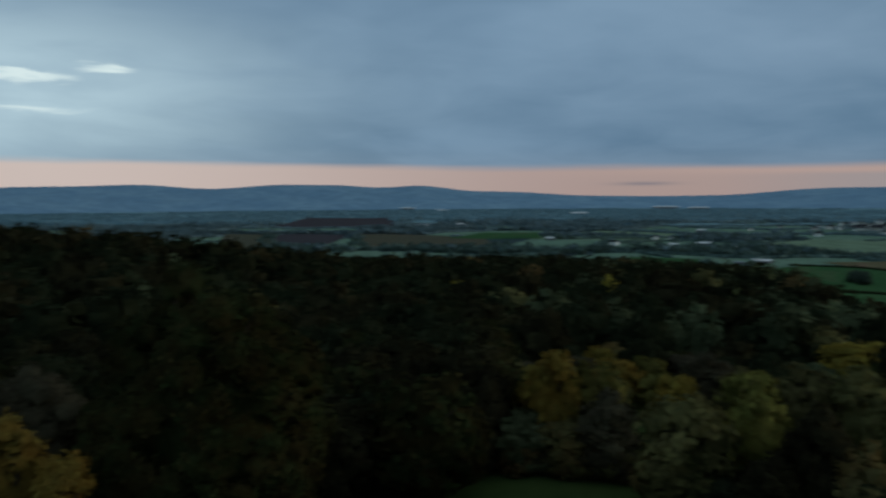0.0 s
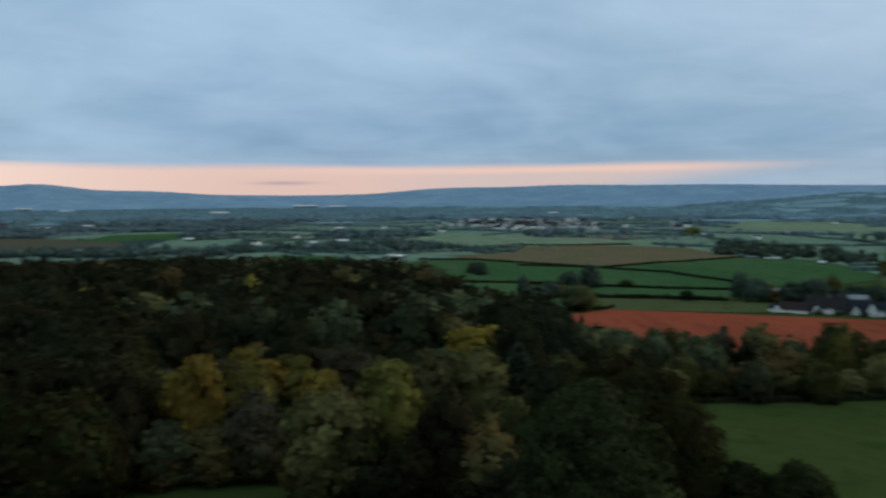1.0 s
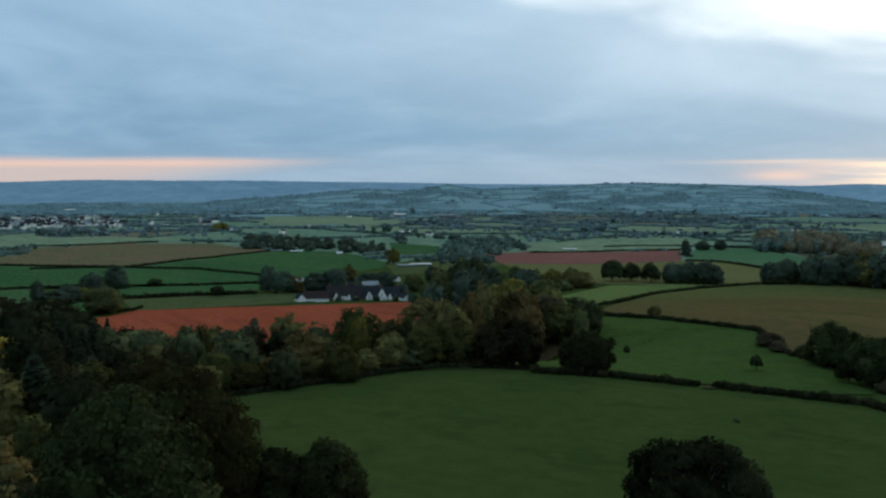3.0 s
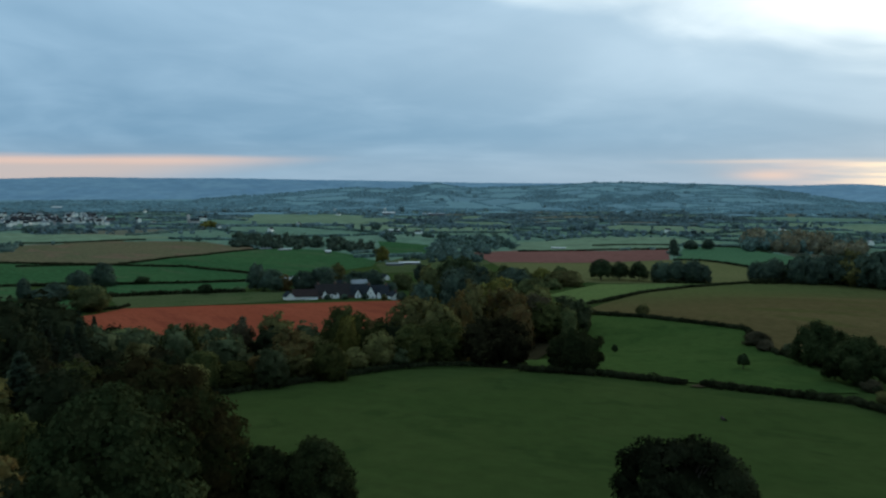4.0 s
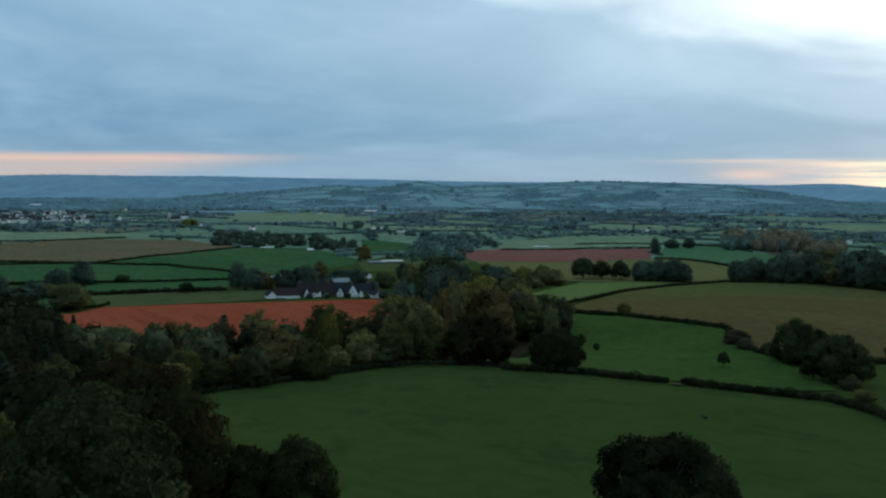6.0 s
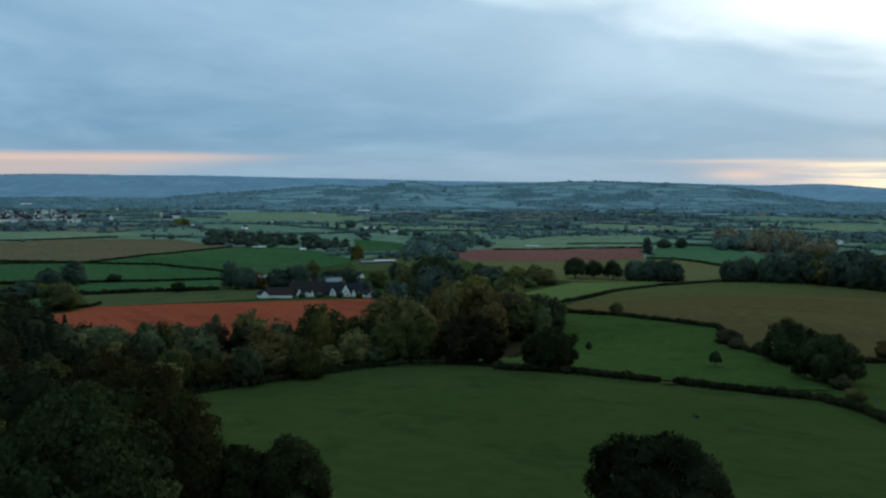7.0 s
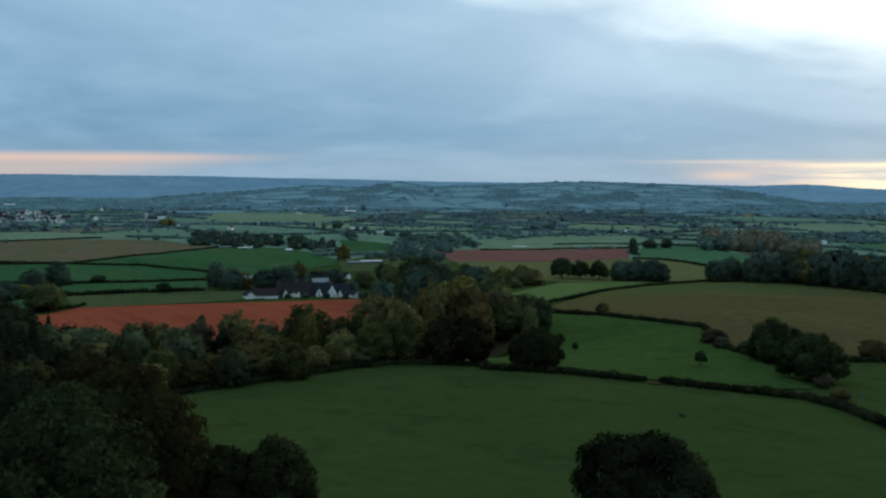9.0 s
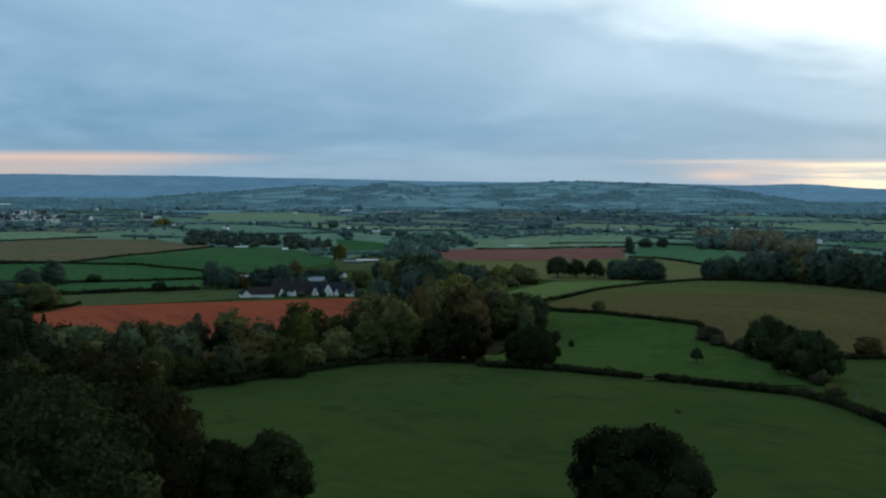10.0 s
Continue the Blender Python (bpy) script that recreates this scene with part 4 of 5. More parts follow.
for row in [("rust", 220.0, 203.9, 20.3, 6.0), ("lime", 246.1, 241.8, 23.6, 7.9), ("rust", 236.1, 223.4, 23.4, 8.3), ("oak", 241.9, 281.3, 16.0, 6.7), ("oak", 254.8, 272.4, 23.1, 10.5), ("olive", 224.7, 230.6, 26.4, 7.4)]:
    put_tree(*row)
for row in [("dark", 265.7, 220.1, 14.8, 6.9), ("olive", 274.2, 240.9, 14.4, 7.3), ("oak", 106.2, 239.5, 13.0, 3.6), ("oak", 108.3, 230.9, 13.0, 3.6), ("green", 117.3, 297.7, 9.1, 9.3), ("dark", 121.9, 291.5, 8.0, 6.0)]:
    put_tree(*row)
for row in [("green", 105.6, 290.4, 9.1, 5.8), ("dark", 133.4, 275.4, 11.0, 4.7), ("rust", 114.6, 254.4, 9.0, 5.4), ("dark", 87.7, 179.7, 9.0, 4.4), ("olive", 78.6, 166.4, 8.0, 3.6), ("oak", 65.1, 212.2, 9.0, 3.8)]:
    put_tree(*row)
for row in [("grey", 64.4, 194.6, 8.0, 3.3), ("deep", 72.6, 198.1, 9.0, 5.3), ("olive", 87.9, 215.8, 8.0, 5.0), ("oak", 62.6, 228.6, 10.0, 4.3), ("deep", 77.1, 226.2, 9.0, 5.0), ("fir", 69.1, 256.9, 15.0, 4.2)]:
    put_tree(*row)
for row in [("fir", 82.9, 290.4, 15.0, 4.2), ("fir", 83.6, 277.7, 15.0, 4.2), ("fir", 92.0, 290.8, 15.0, 4.2), ("fir", 99.5, 297.8, 15.0, 4.2), ("fir", 97.9, 280.4, 15.0, 4.2), ("fir", 55.1, 212.0, 15.0, 4.2)]:
    put_tree(*row)
for row in [("fir", 60.0, 205.4, 15.0, 4.2), ("fir", 64.9, 200.8, 15.0, 4.2)]:
    put_tree(*row)

# golden, yellowing and half-bare trees along the wood's near side, with firs at its end
for row in [("beech", -36.6, 124.7, 17.0, 6.3), ("beech", -29.8, 124.5, 17.0, 5.5), ("beech", -24.5, 122.6, 16.0, 4.8), ("gold", -15.0, 127.1, 17.4, 6.2), ("lime", -8.2, 127.7, 15.5, 4.6), ("grey", -6.3, 120.8, 12.1, 4.9)]:
    put_tree(*row)
for row in [("deep", -1.5, 191.0, 13.0, 7.8), ("olive", 4.4, 106.9, 15.9, 5.6), ("lime", 13.6, 124.3, 16.5, 5.0), ("olive", 22.1, 137.2, 15.0, 5.6), ("gold", 45.0, 210.2, 13.0, 8.4), ("gold", 54.3, 220.4, 12.5, 6.1)]:
    put_tree(*row)
for row in [("olive", 30.0, 135.7, 15.0, 6.2), ("beech", 19.0, 106.3, 14.2, 5.2), ("oak", 5.8, 107.8, 10.3, 4.8), ("rust", 1.1, 109.0, 8.1, 4.1), ("rust", -11.5, 121.5, 8.6, 5.6), ("grey", -5.8, 124.9, 2.9, 4.1)]:
    put_tree(*row)
for row in [("dark", -18.8, 121.6, 9.5, 4.9), ("beech", -26.3, 118.1, 10.3, 5.3), ("deep", -34.3, 116.0, 11.0, 5.5), ("beech", 13.3, 103.1, 8.7, 4.3), ("rust", 23.4, 104.4, 10.6, 4.5), ("oak", 29.5, 113.2, 12.0, 3.9)]:
    put_tree(*row)
for row in [("deep", 9.0, 103.6, 5.5, 3.6), ("deep", 2.0, 106.0, 3.5, 3.2), ("beech", 19.3, 104.2, 4.9, 4.3), ("fir", 62.3, 209.9, 16.0, 7.6), ("fir", 72.5, 217.2, 15.0, 5.8), ("fir", 56.8, 178.2, 14.0, 5.0)]:
    put_tree(*row)
for row in [("deep", 49.1, 176.3, 13.0, 6.1), ("oak", 52.2, 161.8, 12.0, 5.9), ("grey", 10.5, 169.7, 12.0, 5.9), ("deep", 23.6, 181.5, 12.0, 5.9), ("beech", -48.6, 133.4, 16.0, 6.6), ("deep", -41.8, 117.8, 11.9, 5.9)]:
    put_tree(*row)
for row in [("deep", -39.5, 116.5, 6.0, 5.1), ("dark", -12.1, 122.4, 1.0, 4.8), ("beech", -30.9, 121.1, 4.5, 4.6), ("deep", -22.3, 123.0, 2.1, 4.0), ("deep", 25.8, 101.8, 6.7, 4.2)]:
    put_tree(*row)
for k in range(16):
    az_, r_ = math.radians(-13 + 17 * k / 16), tree_rng.uniform(120, 127)
    hh = tree_rng.uniform(4, 6.5)
    put_tree(tree_rng.choice(("oak", "dark", "olive", "rust", "beech")), r_ * math.sin(az_), r_ * math.cos(az_), hh, hh * tree_rng.uniform(0.55, 0.72), "bushy young tree at the foot of the wood")

# the wood that fills the slope
WOOD = [(-106.5, 86.3), (-42.8, 90.2), (-30.2, 104.9), (-26.8, 125.9), (5.5, 119.5), (25.6, 116.2), (35.9, 108.7), (49.0, 110.2), (69.5, 164.0), (88.9, 166.8), (110.5, 165.0), (136.6, 167.6), (156.4, 158.4), (162.7, 148.1), (251.4, 207.5), (289.1, 230.9), (325.0, 280.0), (272.9, 269.3),
        (233.5, 256.8), (218.0, 267.6), (196.9, 277.7), (171.8, 287.7), (138.2, 299.3), (104.0, 322.2), (85.1, 344.2), (75.2, 378.8), (75.9, 459.6), (59.0, 588.1), (-6.7, 718.1), (-68.4, 731.5), (-137.2, 864.6), (-334.9, 918.4), (-519.3, 821.8), (-965.3, 1070.2), (-1512.0, 1148.7)]
field(WOOD, FLOOR, "dark brown leaf litter under the wood", 0.2)
taken = [(o.matrix_basis.translation.x, o.matrix_basis.translation.y) for o in scene.objects if o.parent is None and o.type == "EMPTY"]
xs, ys = [p[0] for p in WOOD], [p[1] for p in WOOD]
spots = []
tries = 0
near_rows = collections.defaultdict(list)
for x, y in taken:
    near_rows[int(x // 12), int(y // 12)].append((x, y))
while tries < 60000:
    tries += 1
    x, y = tree_rng.uniform(-560, 260), tree_rng.uniform(30, 760)
    r = math.hypot(x, y)
    if r > 780 or r < 84 or not inside(x, y, WOOD):
        continue
    gap = 7.4 if r < 205 else 11.5
    i, j = int(x // 12), int(y // 12)
    if any(math.hypot(x - u, y - w) < gap for di in (-1, 0, 1) for dj in (-1, 0, 1) for u, w in near_rows[i + di, j + dj]):
        continue
    near_rows[i, j].append((x, y))
    spots.append((x, y, r))
WEIGHTS = [("dark", 22), ("oak", 20), ("deep", 24), ("green", 6), ("olive", 7), ("rust", 2), ("grey", 3), ("lime", 1), ("fir", 4)]
bag = [k for k, n in WEIGHTS for _ in range(n)]
far_wood, mid_wood = [], []
for x, y, r in spots:
    az = math.degrees(math.atan2(x, y))
    if az > 40 and r < 345:
        continue
    hh = tree_rng.uniform(11.5, 17) if r < 205 else tree_rng.uniform(13, 20.5)
    if 18 < az:
        hh *= 0.62
    if not -58 < az < 60 :
        continue
    if -10 < az < 15 and r < 205:
        hh = tree_rng.uniform(8.5, 11)
        if r < 155 or tree_rng.random() < 0.25:
            continue
    if r < 205:
        # bearings below -8 take mostly leaves darkened in place of shade
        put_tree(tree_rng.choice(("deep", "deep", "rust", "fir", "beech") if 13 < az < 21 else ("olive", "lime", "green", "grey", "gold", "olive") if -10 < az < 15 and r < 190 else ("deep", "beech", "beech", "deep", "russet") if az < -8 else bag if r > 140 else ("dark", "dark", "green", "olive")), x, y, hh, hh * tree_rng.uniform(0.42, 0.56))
    elif r < 330:
        mid_wood.append((x, y, hh))
    else:
        far_wood.append((x, y, hh))


def many_trees(name, places, mat_key, n, leaf, label, seed, wide=0.5, clumps=12, cuts=1):
    """A stand of trees too many to count, as one mesh of a few crown shapes, each turned and sized anew."""
    r = np.random.default_rng(seed)
    if not places:
        return
    shapes = [crown_geometry(r, n, 12.0, 12.0 * wide, 0.0, clumps, leaf, cuts, r.uniform(1.9, 2.6), 0.75)[:3] for _ in range(5)]
    count = len(places)
    pick, turn = r.integers(0, 5, count), r.uniform(0, 6.283, count)
    at_ = np.array(places, float)
    base = land(at_[:, 0], at_[:, 1]) - 0.2
    tall, broad = at_[:, 2] / 12, at_[:, 2] / 12 * r.uniform(0.8, 1.25, count)
    vs, fs, ns, o = [], [], [], 0
    for q, (v, f, nn) in enumerate(shapes):
        w = np.nonzero(pick == q)[0]
        if not len(w):
            continue
        c, s_ = np.cos(turn[w])[:, None], np.sin(turn[w])[:, None]
        x = (v[None, :, 0] * c - v[None, :, 1] * s_) * broad[w, None] + at_[w, 0, None]
        y = (v[None, :, 0] * s_ + v[None, :, 1] * c) * broad[w, None] + at_[w, 1, None]
        z = v[None, :, 2] * tall[w, None] + base[w, None]
        vs.append(np.stack([x, y, z], -1).reshape(-1, 3))
        ns.append(np.stack([nn[None, :, 0] * c - nn[None, :, 1] * s_, nn[None, :, 0] * s_ + nn[None, :, 1] * c, np.broadcast_to(nn[None, :, 2], x.shape)], -1).reshape(-1, 3))
        fs.append((f[None] + (np.arange(len(w)) * len(v))[:, None, None]).reshape(-1, 4) + o)
        o += len(w) * len(v)
    ob = new(name, mesh_of(name, np.concatenate(vs), np.concatenate(fs), [LEAF[mat_key]], normals=np.concatenate(ns)))
    tagged(ob, label, "trees", kind="stuff")


for places, n, leaf, seed in ((mid_wood, 165, 1.45, 20), (far_wood, 60, 2.1, 30)):
    lot = np.random.default_rng(seed)
    # the slope leans on the two leaf colours darkened to deepen its shade
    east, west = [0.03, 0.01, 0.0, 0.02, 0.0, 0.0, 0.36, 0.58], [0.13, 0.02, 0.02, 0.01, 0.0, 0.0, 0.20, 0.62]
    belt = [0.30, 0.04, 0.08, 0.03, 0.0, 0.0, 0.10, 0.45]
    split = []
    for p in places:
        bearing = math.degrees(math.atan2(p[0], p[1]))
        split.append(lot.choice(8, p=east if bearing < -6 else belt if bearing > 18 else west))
    # the deep green lot wears the leaves darkened in place of shade
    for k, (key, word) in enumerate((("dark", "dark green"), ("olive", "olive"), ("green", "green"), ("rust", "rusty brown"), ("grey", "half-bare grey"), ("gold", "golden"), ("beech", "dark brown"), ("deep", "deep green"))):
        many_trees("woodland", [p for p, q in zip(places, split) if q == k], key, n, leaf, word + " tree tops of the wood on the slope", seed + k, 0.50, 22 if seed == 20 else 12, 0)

# valley: hedges along the field edges with trees in them, and woods
vale = np.random.default_rng(31)
count = 150000
rr = 640 + 3000 * vale.random(count) ** 0.8
aa = np.radians(vale.uniform(-46, 77, count))
P = np.stack([rr * np.sin(aa), rr * np.cos(aa)], 1)


def two_cells(p):
    d = np.hypot(p[:, None, 0] - CELLS[None, :, 0], p[:, None, 1] - CELLS[None, :, 1])
    i = np.argpartition(d, 2, axis=1)[:, :2]
    swap = np.take_along_axis(d, i, 1)
    swap = swap[:, 0] > swap[:, 1]
    i[swap] = i[swap][:, ::-1]
    return i


PAIR = np.concatenate([two_cells(q) for q in np.array_split(P, 50)])
A_, B_ = CELLS[PAIR[:, 0]], CELLS[PAIR[:, 1]]
span = np.hypot(*(B_ - A_).T)
off = (np.sum((P - B_) ** 2, 1) - np.sum((P - A_) ** 2, 1)) / (2 * span)
on_edge = P + (B_ - A_) / span[:, None] * off[:, None]
along = np.arctan2(-(B_ - A_)[:, 0], (B_ - A_)[:, 1]) + np.pi
mark = (PAIR.min(1) * 7919 + PAIR.max(1) * 104729) % 1000 / 1000.0
in_field = np.zeros(count, bool)
for shape in FIELD_SHAPES:
    sx, sy = np.array([c[0] for c in shape]), np.array([c[1] for c in shape])
    for pts in (P, on_edge):
        box_ = np.nonzero((pts[:, 0] > sx.min()) & (pts[:, 0] < sx.max()) & (pts[:, 1] > sy.min()) & (pts[:, 1] < sy.max()))[0]
        for q in box_:
            if not in_field[q] and inside(pts[q, 0], pts[q, 1], shape):
                in_field[q] = True
edge_r = np.hypot(on_edge[:, 0], on_edge[:, 1])
luck = vale.random(count)
wooded = CELL_KIND[PAIR[:, 0]] == 4
open_ = ~in_field & (edge_r > 800)


def hedge_lines(name, chosen, mat_key, label, long, wide, tall, seed):
    """Hedges of the valley: long uneven bodies laid end to end along the edges of the fields."""
    r = np.random.default_rng(seed)
    w = np.nonzero(chosen)[0]
    n = len(w)
    bv, bf = BOX
    v = bv[None] * 3 ** 0.5 * 0.5 * (1 + 0.35 * r.uniform(-1, 1, (n, 8, 1))) * np.stack([long * r.uniform(0.7, 1.3, n), wide * r.uniform(0.7, 1.3, n), tall * r.uniform(0.6, 1.5, n)], 1)[:, None]
    c, s_ = np.cos(along[w])[:, None], np.sin(along[w])[:, None]
    # local x runs along the edge
    x = v[..., 0] * c - v[..., 1] * s_ + on_edge[w, 0, None]
    y = v[..., 0] * s_ + v[..., 1] * c + on_edge[w, 1, None]
    z = v[..., 2] + land(x, y) + 0.35 * tall
    nn = np.stack([bv[None, :, 0] * c - bv[None, :, 1] * s_, bv[None, :, 0] * s_ + bv[None, :, 1] * c, np.broadcast_to(bv[None, :, 2], x.shape)], -1)
    f = bf[None] + (np.arange(n) * 8)[:, None, None]
    ob = new(name, mesh_of(name, np.stack([x, y, z], -1).reshape(-1, 3), f.reshape(-1, 4), [LEAF[mat_key]], normals=nn.reshape(-1, 3)))
    tagged(ob, label, "hedges", kind="stuff")


near_edge = open_ & (off < 16) & (mark < 0.9)
# hedge leaves turn paler and bluer by distance, in place of haze
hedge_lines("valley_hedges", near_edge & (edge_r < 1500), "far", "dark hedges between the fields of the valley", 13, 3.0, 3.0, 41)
hedge_lines("valley_hedges", near_edge & (edge_r >= 1500) & (edge_r < 2400), "haze", "hedges between distant fields, tinted for haze", 16, 4.0, 3.6, 42)
hedge_lines("backdrop_hedges", near_edge & (edge_r >= 2400) & (luck < 0.38), "dim", "hedges on the plain and the far hill, haze painted on", 36, 6.0, 4.5, 43)
bands = {"far": [], "haze": [], "dim": []}
in_town = np.hypot((P[:, 0] - TOWN_MID[0]) / 260, (P[:, 1] - TOWN_MID[1]) / 420) < 1
for k in np.nonzero(~in_field & (rr > 860))[0]:
    if in_town[k] and vale.random() < 0.6:
        continue
    far_ = rr[k] > 2150
    if wooded[k]:
        if luck[k] > (0.32 if not far_ else 0.22):
            continue
        x, y, hh = P[k, 0], P[k, 1], vale.uniform(6.0, 11.0)
    elif off[k] < 9 and luck[k] < (0.02 + 0.34 * (mark[k] * 7 % 1) ** 3) * (0.8 if far_ else 1):
        x, y, hh = on_edge[k, 0] + vale.normal(0, 1.5), on_edge[k, 1] + vale.normal(0, 1.5), vale.choice([vale.uniform(4, 6.5), vale.uniform(6, 10), vale.uniform(9, 13)], p=[0.5, 0.4, 0.1])
        if edge_r[k] < 860:
            continue
    else:
        continue
    # leaf tint steps with distance to imitate haze
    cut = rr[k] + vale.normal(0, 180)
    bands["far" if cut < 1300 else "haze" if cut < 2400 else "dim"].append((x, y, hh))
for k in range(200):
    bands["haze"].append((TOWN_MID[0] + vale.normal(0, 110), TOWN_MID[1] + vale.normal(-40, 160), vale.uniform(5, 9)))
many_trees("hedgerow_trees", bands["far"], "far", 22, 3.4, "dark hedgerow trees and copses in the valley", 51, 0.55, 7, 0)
many_trees("valley_woods", bands["haze"], "haze", 7, 4.8, "trees far in the valley, tinted blue-green for haze", 52, 0.60, 5, 0)
# leaves that glow blue, as painted haze
many_trees("backdrop_woods", bands["dim"], "dim", 0, 5.0, "woods on the plain and the far hill, haze painted on", 53, 0.75, 2, 0)


def copse(corners, n, low, tall, key, label, seed, leaves_each=26, clumps=9, wide=0.6):
    """A wood that fills a patch of the valley."""
    r = random.Random(seed)
    xs_, ys_ = [c[0] for c in corners], [c[1] for c in corners]
    spots_ = []
    for _ in range(n * 60):
        x, y = r.uniform(min(xs_), max(xs_)), r.uniform(min(ys_), max(ys_))
        if inside(x, y, corners):
            spots_.append((x, y, r.uniform(low, tall)))
        if len(spots_) >= n:
            break
    many_trees("copse", spots_, key, leaves_each, 2.8, label, seed, wide, clumps, 0)


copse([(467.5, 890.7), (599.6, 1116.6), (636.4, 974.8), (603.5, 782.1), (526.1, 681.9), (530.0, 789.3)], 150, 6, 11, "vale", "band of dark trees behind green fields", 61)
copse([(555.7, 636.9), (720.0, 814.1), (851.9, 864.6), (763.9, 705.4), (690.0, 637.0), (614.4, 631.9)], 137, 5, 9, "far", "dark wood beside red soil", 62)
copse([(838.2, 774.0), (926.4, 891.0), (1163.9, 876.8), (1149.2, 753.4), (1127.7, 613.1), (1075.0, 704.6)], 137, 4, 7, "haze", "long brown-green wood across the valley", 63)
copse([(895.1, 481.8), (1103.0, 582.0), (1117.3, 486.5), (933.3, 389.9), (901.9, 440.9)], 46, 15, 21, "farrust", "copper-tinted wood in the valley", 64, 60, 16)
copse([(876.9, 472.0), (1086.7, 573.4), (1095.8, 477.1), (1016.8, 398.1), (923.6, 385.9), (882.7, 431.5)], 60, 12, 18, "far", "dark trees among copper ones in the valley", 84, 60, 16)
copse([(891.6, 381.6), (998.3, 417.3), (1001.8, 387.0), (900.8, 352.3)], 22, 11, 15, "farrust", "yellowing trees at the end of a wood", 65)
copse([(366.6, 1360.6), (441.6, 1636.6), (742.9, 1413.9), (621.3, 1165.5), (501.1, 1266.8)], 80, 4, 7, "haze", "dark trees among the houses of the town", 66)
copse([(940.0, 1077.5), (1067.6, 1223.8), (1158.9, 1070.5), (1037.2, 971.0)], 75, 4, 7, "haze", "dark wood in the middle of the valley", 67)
copse([(1140.8, 1796.4), (1339.0, 2049.5), (1762.3, 1838.2), (1547.0, 1570.7)], 187, 5, 9, "dim", "wood below the hill with blue-green haze painted on", 68, 10, 4, 0.7)
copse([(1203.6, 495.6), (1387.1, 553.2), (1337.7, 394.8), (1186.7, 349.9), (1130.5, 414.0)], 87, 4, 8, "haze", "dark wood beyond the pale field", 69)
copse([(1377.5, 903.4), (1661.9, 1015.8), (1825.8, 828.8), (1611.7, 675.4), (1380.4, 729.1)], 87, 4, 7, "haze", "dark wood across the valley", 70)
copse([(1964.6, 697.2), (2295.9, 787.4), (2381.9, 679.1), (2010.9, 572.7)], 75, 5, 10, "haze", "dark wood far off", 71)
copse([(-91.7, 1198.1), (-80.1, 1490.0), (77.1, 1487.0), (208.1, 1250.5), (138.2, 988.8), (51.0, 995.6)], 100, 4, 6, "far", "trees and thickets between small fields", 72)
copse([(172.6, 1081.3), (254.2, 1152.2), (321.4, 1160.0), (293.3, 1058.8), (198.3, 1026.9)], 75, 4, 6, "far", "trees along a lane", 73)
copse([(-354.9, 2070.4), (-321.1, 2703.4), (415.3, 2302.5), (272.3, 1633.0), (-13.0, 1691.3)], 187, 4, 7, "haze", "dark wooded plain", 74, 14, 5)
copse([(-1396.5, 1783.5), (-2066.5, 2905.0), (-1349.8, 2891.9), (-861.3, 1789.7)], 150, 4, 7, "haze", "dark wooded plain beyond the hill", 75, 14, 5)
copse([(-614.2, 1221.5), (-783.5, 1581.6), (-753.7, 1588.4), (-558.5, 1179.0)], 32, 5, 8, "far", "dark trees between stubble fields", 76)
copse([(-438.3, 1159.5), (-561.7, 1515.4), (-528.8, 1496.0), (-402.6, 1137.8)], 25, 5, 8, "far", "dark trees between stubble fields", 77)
copse([(322.2, 364.2), (394.4, 452.0), (476.4, 470.4), (482.6, 383.3), (376.8, 324.7), (312.9, 308.8)], 60, 6, 10, "green", "dense trees below the valley farm", 78, 70, 18)

copse([(485.1, 595.2), (555.7, 636.9), (623.9, 641.7), (535.8, 536.3), (490.6, 554.7)], 34, 5, 8, "far", "scattered trees round the white sheds", 85, 50, 12)
copse([(653.7, 1334.1), (687.6, 1403.2), (706.7, 1394.5), (666.9, 1316.2)], 8, 9, 14, "lime", "yellowing trees at the edge of the town", 79)

